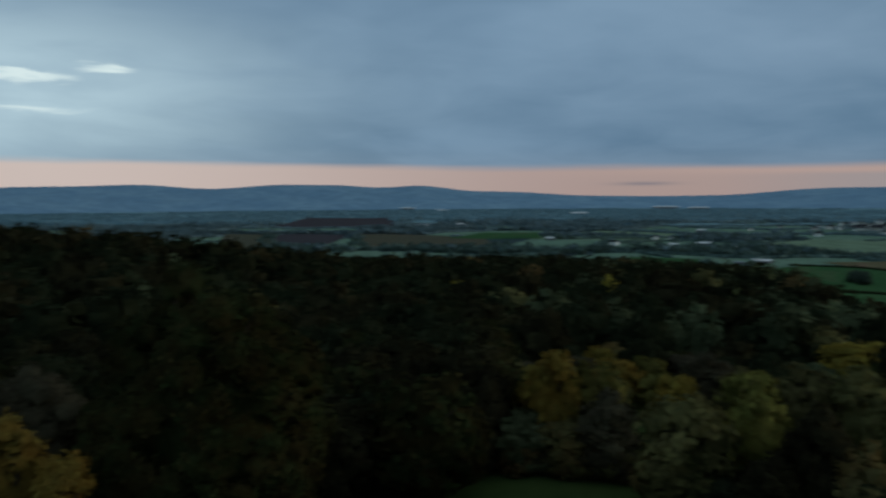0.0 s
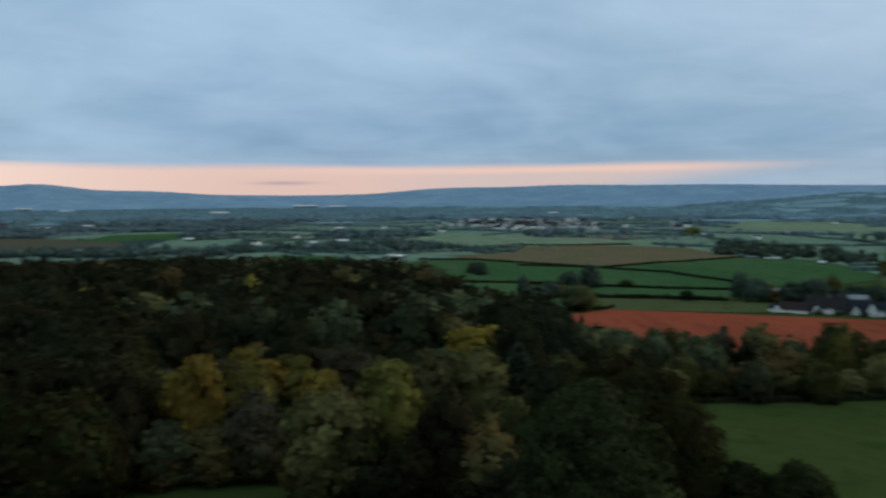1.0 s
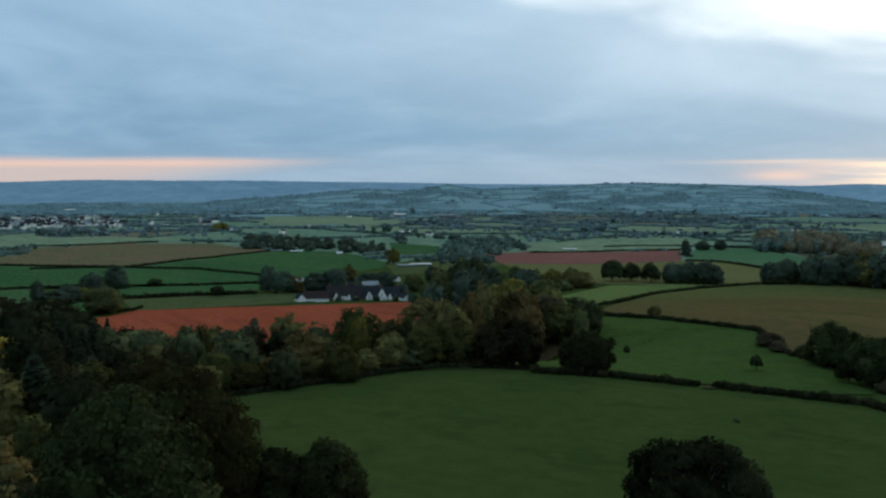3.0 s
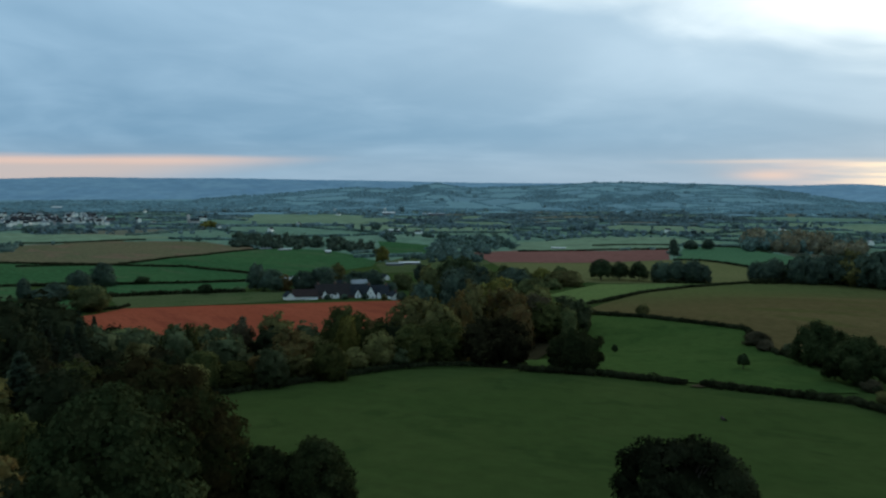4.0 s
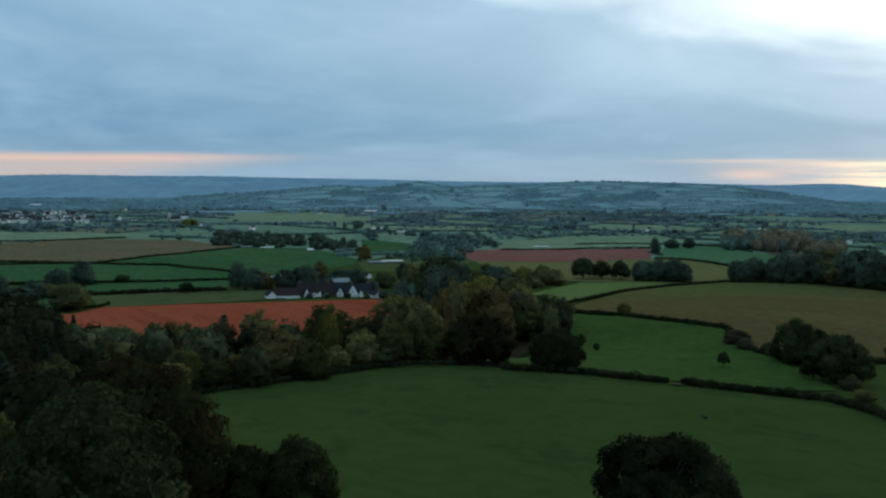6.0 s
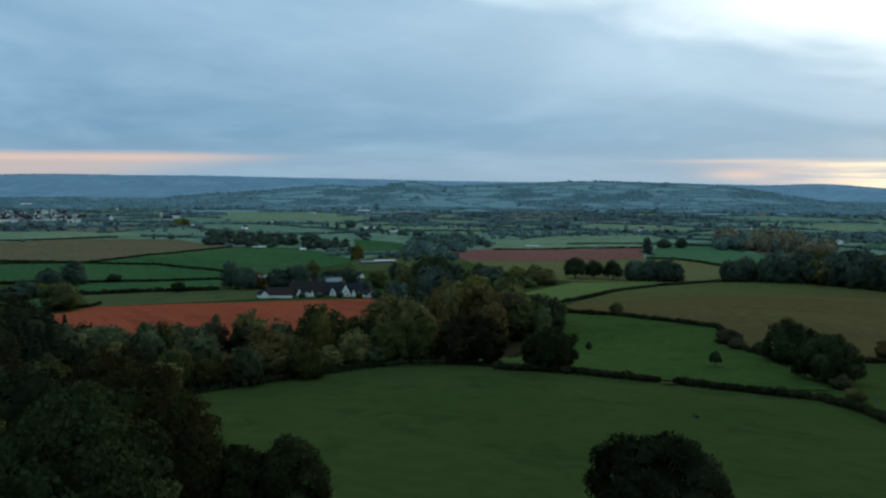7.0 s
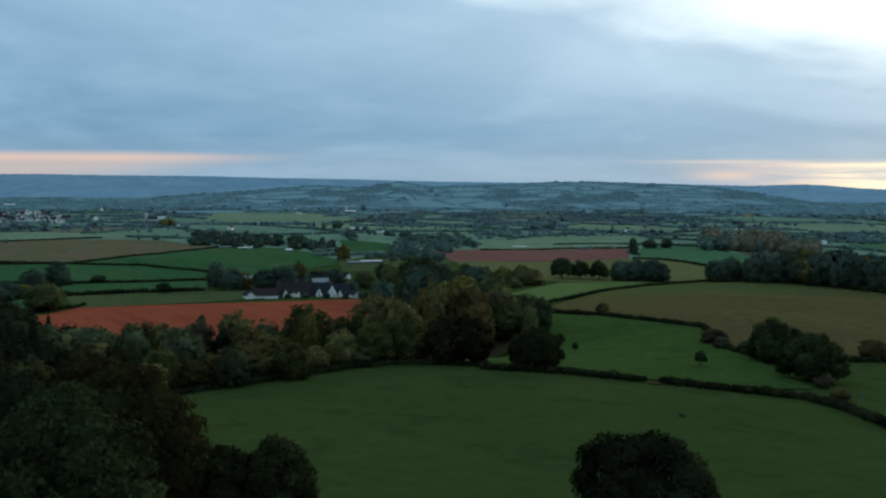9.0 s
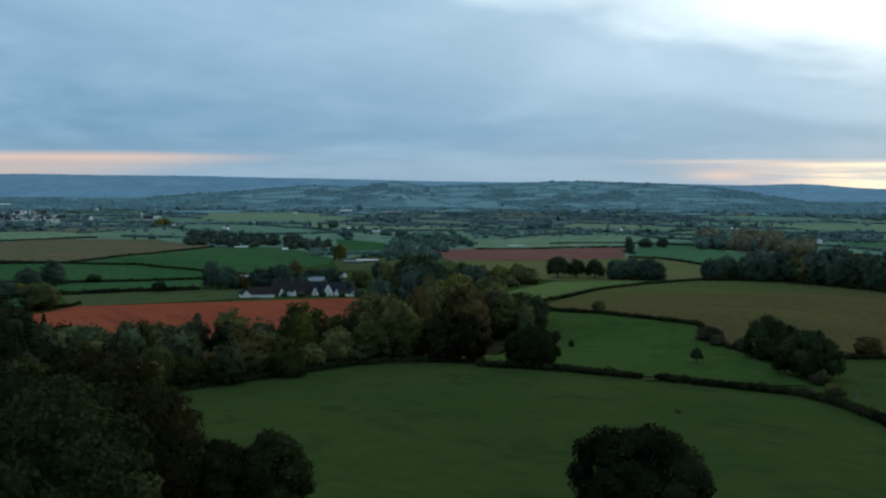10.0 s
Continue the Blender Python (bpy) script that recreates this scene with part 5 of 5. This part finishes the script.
# ---- hedges ----
def hedge(points, height, width, label, n_per_m=16, leaf=0.45, mat=None):
    r = np.random.default_rng(int(abs(points[0][0] * 7 + points[0][1])) + 1)
    cs, ds, ss = [], [], []
    for (x0, y0), (x1, y1) in zip(points, points[1:]):
        length = math.hypot(x1 - x0, y1 - y0)
        n = int(length * n_per_m)
        t = r.random(n)
        side = np.array([-(y1 - y0), x1 - x0]) / length
        lumpy = 0.8 + 0.25 * np.sin(t * length / 2.3 + x0) + 0.15 * np.sin(t * length / 0.9)
        a = r.uniform(-0.3, np.pi + 0.3, n)
        q = 1 - 0.4 * r.random(n) ** 2
        off, up = np.cos(a) * width / 2 * q, np.abs(np.sin(a)) ** 0.6
        x = x0 + (x1 - x0) * t + side[0] * off
        y = y0 + (y1 - y0) * t + side[1] * off
        z = land(x, y) + height * lumpy * up * q
        cs.append(np.stack([x, y, z], 1))
        ds.append(np.stack([side[0] * np.cos(a), side[1] * np.cos(a), np.sin(a)], 1) + 0.2 * r.normal(size=(n, 3)))
        ss.append(leaf * r.uniform(0.6, 1.4, n))
    v, f, nn = quads(np.concatenate(cs), np.concatenate(ds), np.concatenate(ss), r)
    # the dense stems inside
    mids = []
    for (x0, y0), (x1, y1) in zip(points, points[1:]):
        length = math.hypot(x1 - x0, y1 - y0)
        t = (np.arange(int(length / (0.5 * height)) + 1) + 0.5) / (int(length / (0.5 * height)) + 1)
        mids.append(np.stack([x0 + (x1 - x0) * t, y0 + (y1 - y0) * t], 1))
    mids = np.concatenate(mids) + r.normal(0, 0.12 * width, (sum(len(m) for m in mids), 2))
    size = height * r.uniform(0.46, 0.62, len(mids))
    cv, cf, cn = cores(np.column_stack([mids, land(mids[:, 0], mids[:, 1]) + 0.42 * height]), size, 1, r, 1.0)
    root = tagged(new("hedge"), label, "hedge", "field hedges")
    part("foliage", mesh_of("foliage", v, f, [mat or HEDGE], normals=nn), root)
    part("inner_growth", mesh_of("inner_growth", cv, cf, [mat or HEDGE], normals=cn), root)
    return root


# added dark strip that imitates the shadow under the belt; no hedge stands there
hedge([(83.5, 167.8), (98.3, 167.4), (114.2, 168.2), (133.1, 170.2), (147.9, 169.4), (159.3, 160.8), (165.8, 149.7)], 1.3, 5.0, "dark leafy strip in place of shadow along the tree belt's foot", 34, 0.5, LEAF["deep"])
hedge([(159.6, 146.5), (164.1, 141.0), (172.4, 129.1), (179.6, 109.8)], 2.1, 2.2, "dense dark hedge along the meadow", 70, 0.34)
hedge([(182.0, 106.6), (185.0, 96.4), (188.6, 85.4), (191.8, 75.0), (184.1, 63.6), (171.8, 52.2), (159.2, 41.8)], 2.1, 2.4, "dense dark hedge running down to the corner", 70, 0.34)
hedge([(301.4, 239.0), (305.3, 210.7), (297.2, 156.8), (278.4, 143.1), (265.5, 133.7), (254.5, 117.6), (247.2, 98.6), (213.7, 78.1)], 2.2, 2.4, "uneven hedge beside brown stubble", 36, 0.42)
hedge([(337.4, 263.4), (416.0, 287.5), (498.2, 303.2), (540.4, 288.4), (595.5, 244.0)], 2.2, 2.4, "thin dark hedge curving over the rise", 22, 0.5)
hedge([(543.0, 284.7), (561.8, 261.5), (579.1, 233.3), (575.8, 202.4), (564.1, 164.9)], 4.5, 7.0, "dense undergrowth below the dark wood", 22, 0.9)
hedge([(511.4, 341.0), (519.7, 325.5), (530.2, 310.9)], 3.2, 5.0, "undergrowth below the clump of trees", 20, 0.8)
hedge([(289.1, 331.3), (290.2, 310.7), (328.8, 324.5)], 3.5, 6.0, "undergrowth below large dark trees", 22, 0.8)
hedge([(271.1, 94.3), (286.5, 82.8), (292.1, 68.6)], 1.9, 2.2, "low hedge below the stubble", 30, 0.42)
hedge([(684.1, 631.6), (778.0, 585.6), (823.3, 530.2)], 2.2, 3.0, "dark hedge behind red soil", 10, 0.9)
hedge([(807.0, 624.4), (898.2, 580.2), (928.1, 504.2), (884.8, 439.2)], 2.2, 3.0, "dark hedge between valley fields", 10, 0.9)
hedge([(697.7, 443.9), (704.7, 420.5), (669.0, 352.2)], 2.4, 3.0, "thin hedge under the winter crop", 12, 0.8)
hedge([(283.1, 742.2), (325.6, 759.8), (422.5, 830.0), (494.2, 849.2)], 2.4, 3.0, "thin dark hedge between tan and green", 12, 0.8)
hedge([(205.7, 766.7), (273.7, 742.6), (320.2, 685.0), (322.6, 574.7)], 2.4, 3.0, "thin dark hedge between green fields", 14, 0.7)
hedge([(159.1, 594.7), (207.2, 565.1), (247.9, 535.0), (292.8, 524.9)], 2.4, 3.0, "thin dark hedge between green fields", 14, 0.7)
hedge([(165.4, 448.4), (200.0, 445.7), (235.5, 429.9)], 3.0, 4.0, "overgrown hedge above the pasture", 16, 0.7)
hedge([(109.3, 378.3), (125.8, 374.5), (147.6, 384.5), (155.0, 394.1)], 1.7, 2.2, "hedge at the corner of the red field", 20, 0.6)
hedge([(309.1, 1148.4), (402.5, 1108.5), (454.2, 1093.3)], 2.5, 4.0, "dark hedge below the town", 8, 1.0)
hedge([(130.8, 895.0), (188.8, 857.0), (225.8, 794.9), (285.4, 733.7)], 2.4, 3.0, "thin hedge below tan stubble", 12, 0.8)
hedge([(106.7, 596.2), (163.9, 593.0), (215.6, 577.3)], 2.4, 3.0, "thin dark hedge between green fields", 14, 0.7)

# ---- buildings ----
def box_mesh(name, mat, x0, x1, y0, y1, z0, z1):
    v = [(x, y, z) for z in (z0, z1) for y in (y0, y1) for x in (x0, x1)]
    return mesh_of(name, v, [(0, 2, 3, 1), (4, 5, 7, 6), (0, 1, 5, 4), (2, 6, 7, 3), (0, 4, 6, 2), (1, 3, 7, 5)], [mat])


def house_walls(mat, w, d, wall, rise):
    """Walls with gable ends at x = +-w/2."""
    x, y = w / 2, d / 2
    v = np.array([(-x, -y, -1), (-x, y, -1), (x, y, -1), (x, -y, -1), (-x, -y, wall), (-x, y, wall), (x, y, wall), (x, -y, wall), (-x, 0, wall + rise), (x, 0, wall + rise)])
    me = bpy.data.meshes.new("wall")
    me.from_pydata([tuple(p) for p in v], [], [(0, 3, 7, 4), (2, 1, 5, 6), (0, 4, 8, 5, 1), (3, 2, 6, 9, 7)])
    me.materials.append(mat)
    return me


def roof_mesh(mat, w, d, wall, rise, over=0.35, thick=0.22):
    x, y = w / 2 + over, d / 2
    k = rise / y
    e = y + over
    lo = wall + rise - k * e
    v = [(-x, -e, lo), (x, -e, lo), (x, 0, wall + rise), (-x, 0, wall + rise), (-x, e, lo), (x, e, lo)]
    v = [(a, b, c + 0.04) for a, b, c in v] + [(a, b, c + thick) for a, b, c in v]
    f = [(0, 3, 2, 1), (3, 4, 5, 2), (6, 7, 8, 9), (9, 8, 11, 10), (0, 1, 7, 6), (4, 10, 11, 5), (0, 6, 9, 3), (3, 9, 10, 4), (1, 2, 8, 7), (2, 5, 11, 8)]
    me = bpy.data.meshes.new("roof")
    me.from_pydata(v, [], f)
    me.materials.append(mat)
    return me


def window(parent, x, y, z, w, h, side):
    """A window in a long wall; side -1 or 1 tells which."""
    f = part("window", box_mesh("window", WHITE, x - w / 2, x + w / 2, min(y, y + side * 0.06), max(y, y + side * 0.06), z, z + h), parent)
    y2 = y + side * 0.065
    part("pane", box_mesh("pane", GLASS_DARK, x - w / 2 + 0.08, x + w / 2 - 0.08, min(y2, y2 + side * 0.02), max(y2, y2 + side * 0.02), z + 0.08, z + h - 0.08), f)


def house(name, label, x, y, facing, w, d, wall, rise, walls=None, roof=None, gables=(), chimneys=(), windows=(), category="house", group="", gable_walls=None):
    """Ridge along local x; gables: (x, width, reach, wall, rise) wings towards local -y, the side that looks at the hill."""
    walls, roof = walls or WHITE, roof or SLATE
    root = tagged(new(name), label, category, group)
    root.matrix_basis = Matrix.Translation((x, y, float(land(x, y)) + 0.3)) @ Matrix.Rotation(radians(facing), 4, "Z")
    part("wall", house_walls(walls, w, d, wall, rise), root)
    part("roof", roof_mesh(roof, w, d, wall, rise), root)
    for gx, gw, reach, gwall, grise in gables:
        turn = Matrix.Translation((gx, -d / 2 - reach / 2 + 0.5 * d / 2, 0)) @ Matrix.Rotation(radians(90), 4, "Z")
        for me in (house_walls(gable_walls or walls, reach + d / 2, gw, gwall, grise), roof_mesh(roof, reach + d / 2 - 0.8, gw, gwall, grise, 0.15)):
            me.transform(turn)
            part("gable_wall" if me.name.startswith("wall") else "gable_roof", me, root)
        if gw > 3:
            for dx_ in ((-1.1, 1.1) if gw > 4 else (0.0,)):
                window(root, gx + dx_, -d / 2 - reach, 0.5, 0.8, 0.9, -1)
            window(root, gx, -d / 2 - reach, gwall + 0.3, 0.7, 0.9, -1)
    for cx in chimneys:
        c = part("chimney", box_mesh("chimney", BRICK_WALL, cx - 0.45, cx + 0.45, -0.4, 0.4, wall + rise - 0.8, wall + rise + 1.3), root)
        part("pot", box_mesh("pot", TILE, cx - 0.15, cx + 0.15, -0.15, 0.15, wall + rise + 1.3, wall + rise + 1.7), c)
    for wx, wz in windows:
        window(root, wx, -d / 2, wz, 1.1, 1.1, -1)
    return root


# the farm by the red field, its fronts towards the hill
FACE = -math.degrees(math.atan2(267, 372))
(hx, hy) = (232.7, 377.4)
house("cottage", "small white gabled cottage with a dark roof", hx, hy, FACE - 75, 8, 4.6, 1.7, 2.2)
(hx, hy) = (240.4, 373.9)
house("farm_outbuilding", "long low outbuilding with white wall and dark roof", hx, hy, FACE, 13, 7.0, 1.7, 3.2, roof=BROWN_ROOF, category="outbuilding")
(hx, hy) = (256.6, 372.4)
house("farmhouse", "long white farmhouse under a steep dark roof", hx, hy, FACE + 6, 18, 9.0, 1.6, 5.6, roof=TILE, walls=BRICK_WALL, gable_walls=WHITE, gables=[(-4.4, 2.7, 1.2, 1.4, 2.9), (-0.4, 3.9, 0.7, 1.5, 0.9), (2.4, 1.5, 0.6, 1.6, 1.4)], chimneys=[-7.5, 1.5])
(hx, hy) = (268.4, 367.9)
house("farmhouse", "white house with small gables and steep dark roof", hx, hy, FACE - 4, 14, 8.5, 1.6, 5.2, roof=SLATE, walls=BRICK_WALL, gable_walls=WHITE, gables=[(-4.2, 1.5, 0.5, 1.2, 1.3), (1.9, 3.3, 1.3, 1.5, 2.9)], chimneys=[-5.5])
(hx, hy) = (275.3, 357.5)
house("farmhouse", "large white gabled house beside the red field", hx, hy, FACE - 8, 13, 8.0, 2.0, 4.6, roof=SLATE, walls=BRICK_WALL, gable_walls=WHITE, gables=[(-2.6, 4.9, 2.2, 2.2, 4.2), (1.6, 2.2, 1.4, 1.6, 2.1), (4.9, 1.7, 0.5, 1.4, 1.2)], chimneys=[-4.4, 5.0])
(hx, hy) = (277.2, 344.8)
house("cottage", "low white gabled cottage at the end of the farm", hx, hy, FACE - 76, 8.0, 5.0, 1.5, 2.2, roof=SLATE, chimneys=[2.4])
(hx, hy) = (310.4, 422.4)
house("barn", "barn with a pale grey sheet roof behind the farm", hx, hy, FACE + 14, 11, 8, 2.6, 2.4, walls=CREAM, roof=GREY_ROOF, category="barn")
(hx, hy) = (293.6, 420.6)
house("barn", "long barn with a dark roof behind the farmhouse", hx, hy, FACE + 2, 15, 8, 2.0, 3.4, walls=BRICK_WALL, roof=SLATE, category="barn")
(hx, hy) = (364.5, 464.1)
house("cottage", "white cottage half hidden by trees", hx, hy, FACE - 60, 6, 4, 1.8, 1.8)
(hx, hy) = (324.0, 520.6)
house("shed", "low white shed beyond the farm trees", hx, hy, FACE, 10, 3, 1.2, 0.5, roof=WHITE_ROOF, category="shed")


for row in [("oak", 247.6, 363.9, 3.0, 1.7), ("oak", 255.0, 358.9, 3.0, 2.1), ("oak", 262.8, 351.3, 3.3, 1.8), ("green", 267.8, 341.5, 3.2, 1.9), ("oak", 272.0, 332.8, 4.7, 2.6)]:
    put_tree(*row, "dark garden shrub beside the farm")
for row in [("oak", 238.4, 380.5, 3.9, 2.4), ("oak", 278.0, 409.8, 6.0, 3.3), ("dark", 294.2, 411.7, 7.5, 3.1), ("oak", 304.1, 403.6, 5.8, 2.7), ("oak", 310.2, 388.5, 6.7, 4.0)]:
    put_tree(*row, "dark tree among the farm buildings")


def shed(p, facing, w, d, wall, rise, label, roof=None):
    return house("shed", label, p[0], p[1], facing, w, d, wall, rise, walls=DARK_WALL, roof=roof or WHITE_ROOF, category="shed", group="long sheds of the valley")


shed((466.9, 559.7), FACE + 3, 18, 5, 1.5, 0.6, "long white-roofed shed among trees")
shed((449.0, 558.5), FACE + 3, 14, 6, 1.6, 0.6, "low pale shed beside a longer one", GREY_ROOF)
shed((109.4, 935.3), -22, 20, 13, 2.0, 1.5, "broad white-roofed barn beyond the wood")
shed((85.6, 916.5), -22, 10, 6, 1.6, 0.8, "low pale shed beside the broad barn", GREY_ROOF)
shed((498.2, 815.0), FACE, 14, 3, 1.2, 0.5, "white shed at the edge of a green field")
shed((489.1, 842.9), FACE + 10, 14, 3, 1.0, 0.5, "low white shed at the edge of a field", GREY_ROOF)
shed((497.6, 728.8), FACE, 6, 4, 1.8, 1.2, "small white house among trees")
shed((546.0, 575.4), FACE - 40, 4, 4, 2.6, 1.6, "small white house beside dark trees")
shed((804.8, 895.4), FACE, 7, 4, 2.0, 1.2, "white house in the valley")
shed((753.9, 633.1), -60, 16, 4, 1.2, 0.6, "low white shed in a valley field")
shed((841.6, 1046.7), -45, 18, 8, 3.0, 1.5, "pale shed in the valley")
shed((-153.8, 4324.6), -5, 100, 40, 8, 3, "long white warehouse far in the valley")
shed((48.0, 4004.6), -5, 110, 40, 8, 3, "long white warehouse far in the valley")
shed((179.2, 3739.3), -5, 80, 40, 8, 3, "long white warehouse far in the valley")
shed((-260.7, 3025.4), -5, 60, 30, 6, 3, "pale shed far in the valley")
shed((-463.8, 2019.3), -5, 20, 10, 4, 2, "pale shed in the dark vale")
shed((-531.4, 1914.2), -5, 26, 10, 4, 2, "pale shed in the dark vale")
shed((-1130.3, 3797.5), -5, 60, 20, 6, 3, "pale shed far in the vale")
shed((-866.9, 3423.4), -5, 50, 20, 6, 3, "pale shed far in the vale")
shed((-165.3, 1366.9), -8, 14, 6, 3, 2, "small white house beyond the wood")
shed((69.6, 1275.8), -12, 18, 8, 3, 2, "white house beyond the wood")
shed((25.4, 1216.3), -12, 12, 8, 3, 2, "white house beyond the wood")
shed((85.7, 1675.7), -12, 16, 8, 4, 2, "white house in the vale")
shed((818.4, 2606.8), -20, 30, 12, 5, 2, "pale shed far in the valley")
shed((1393.6, 1576.1), -42, 56, 16, 3.5, 1.6, "long pale shed below the hill", GREY_ROOF)
shed((1306.7, 1647.4), -42, 30, 14, 5, 2, "pale shed below the hill")

for key in [k for k in PROTO if k not in USED]:
    for ob in [*PROTO[key][0].children, PROTO[key][0]]:
        bpy.data.objects.remove(ob)
    del PROTO[key]

# the town on the plain
town = random.Random(12)
STYLES = []
for k, (wm, rm) in enumerate(((WHITE, SLATE), (CREAM, SLATE), (BRICK_WALL, SLATE), (WHITE, GREY_ROOF))):
    t = house("town_house", ("white", "cream", "brick", "pale")[k] + " house with pitched roof in the distant town", 0, 0, 0, 10, 7, 4.6, 2.6, wm, rm, chimneys=[3.5], windows=[(-3, 1), (0, 1), (3, 1), (-3, 3), (3, 3)], group="houses of the town")
    STYLES.append(t)
used_style = set()
for k in range(190):
    u, v = town.gauss(0, 85), max(-260, min(300, town.gauss(0, 140)))
    x, y = TOWN_MID[0] + u, TOWN_MID[1] + v
    s = town.choice((0, 0, 0, 0, 0, 0, 0, 0, 0, 1, 2, 2, 3, 3))
    m = Matrix.Translation((x, y, float(land(x, y)) + 0.3)) @ Matrix.Rotation(town.uniform(-0.5, 0.5) + (1.57 if town.random() < 0.4 else 0), 4, "Z") @ Matrix.Diagonal((town.uniform(0.8, 1.7), town.uniform(0.8, 1.15), town.uniform(0.95, 1.35), 1))
    if s in used_style:
        copy_at(STYLES[s], m)
    else:
        STYLES[s].matrix_basis = m
        used_style.add(s)

for k in range(34):
    az_, r_ = radians(town.uniform(-40, 74)), town.uniform(1150, 2500)
    x, y = r_ * math.sin(az_), r_ * math.cos(az_)
    if any(inside(x, y, shape) for shape in FIELD_SHAPES):
        continue
    m = Matrix.Translation((x, y, float(land(x, y)) + 0.3)) @ Matrix.Rotation(town.uniform(0, 3.1), 4, "Z") @ Matrix.Diagonal((town.uniform(0.7, 1.6), town.uniform(0.7, 1.0), town.uniform(0.7, 1.0), 1))
    tagged(copy_at(STYLES[town.choice((0, 0, 3))], m), "white house standing alone in the valley", group="lone houses of the valley")

# the church among the trees at the edge of the town
def church(x, y, facing):
    root = tagged(new("church"), "pale stone church with a square tower among trees", "church")
    root.matrix_basis = Matrix.Translation((x, y, float(land(x, y)) - 0.2)) @ Matrix.Rotation(radians(facing), 4, "Z")
    nave = part("nave", house_walls(CREAM, 18, 8, 6.0, 4.0), root, "pale stone nave walls")
    part("roof", roof_mesh(SLATE, 18, 8, 6.0, 4.0), nave, "dark slate roof")
    tower = part("tower", box_mesh("tower", CREAM, -14.2, -9.2, -2.5, 2.5, 0, 17), root, "square stone tower")
    for i in range(3):
        for j in range(3):
            if (i, j) != (1, 1):
                part("battlement", box_mesh("battlement", CREAM, -14.2 + 1.9 * i, -13.0 + 1.9 * i, -2.5 + 1.9 * j, -1.3 + 1.9 * j, 17, 18.3), tower)
    return root


(hx, hy) = (741.8, 1545.6)
church(hx, hy, -30)

# ---- small things ----
(lx, ly) = (146.9, 81.5)
log_v, log_f = join([tube((-0.9, 0, 0.25), (0.9, 0.15, 0.3), 0.32, 0.26, 8), tube((0.2, 0.1, 0.3), (0.5, 0.5, 0.9), 0.12, 0.05, 5)])
log = tagged(new("fallen_log", mesh_of("fallen_log", log_v, log_f, [BARK])), "dark fallen log lying in the meadow grass", "log")
log.matrix_basis = Matrix.Translation((lx, ly, float(land(lx, ly)))) @ Matrix.Rotation(0.8, 4, "Z")
(dx, dy) = (196.7, 65.4)
bits = [tube((0, 0, -0.3), (0.3, 0, 2.0), 0.22, 0.14), tube((0.3, 0, 2.0), (1.4, 0.2, 3.4), 0.12, 0.04), tube((0.2, 0, 1.4), (-1.3, 0.3, 2.6), 0.12, 0.04), tube((0.3, 0, 2.0), (0.0, -0.6, 3.5), 0.1, 0.03), tube((1.0, 0.1, 2.9), (2.2, -0.4, 3.0), 0.06, 0.02),
        tube((-0.6, 0.15, 2.05), (-1.1, -0.4, 3.1), 0.06, 0.02), tube((0.15, -0.3, 2.75), (0.9, -0.8, 3.7), 0.06, 0.02), tube((-1.3, 0.3, 2.6), (-2.1, 0.5, 2.7), 0.05, 0.02), tube((0.1, 0, 0.9), (1.2, -0.5, 1.7), 0.08, 0.03)]
dead_v, dead_f = join(bits)
dead = tagged(new("dead_tree", mesh_of("dead_tree", dead_v, dead_f, [DEAD_WOOD])), "small bleached dead tree in the hedge", "dead tree")
dead.matrix_basis = Matrix.Translation((dx, dy, float(land(dx, dy)))) @ Matrix.Diagonal((0.75, 0.75, 0.75, 1))
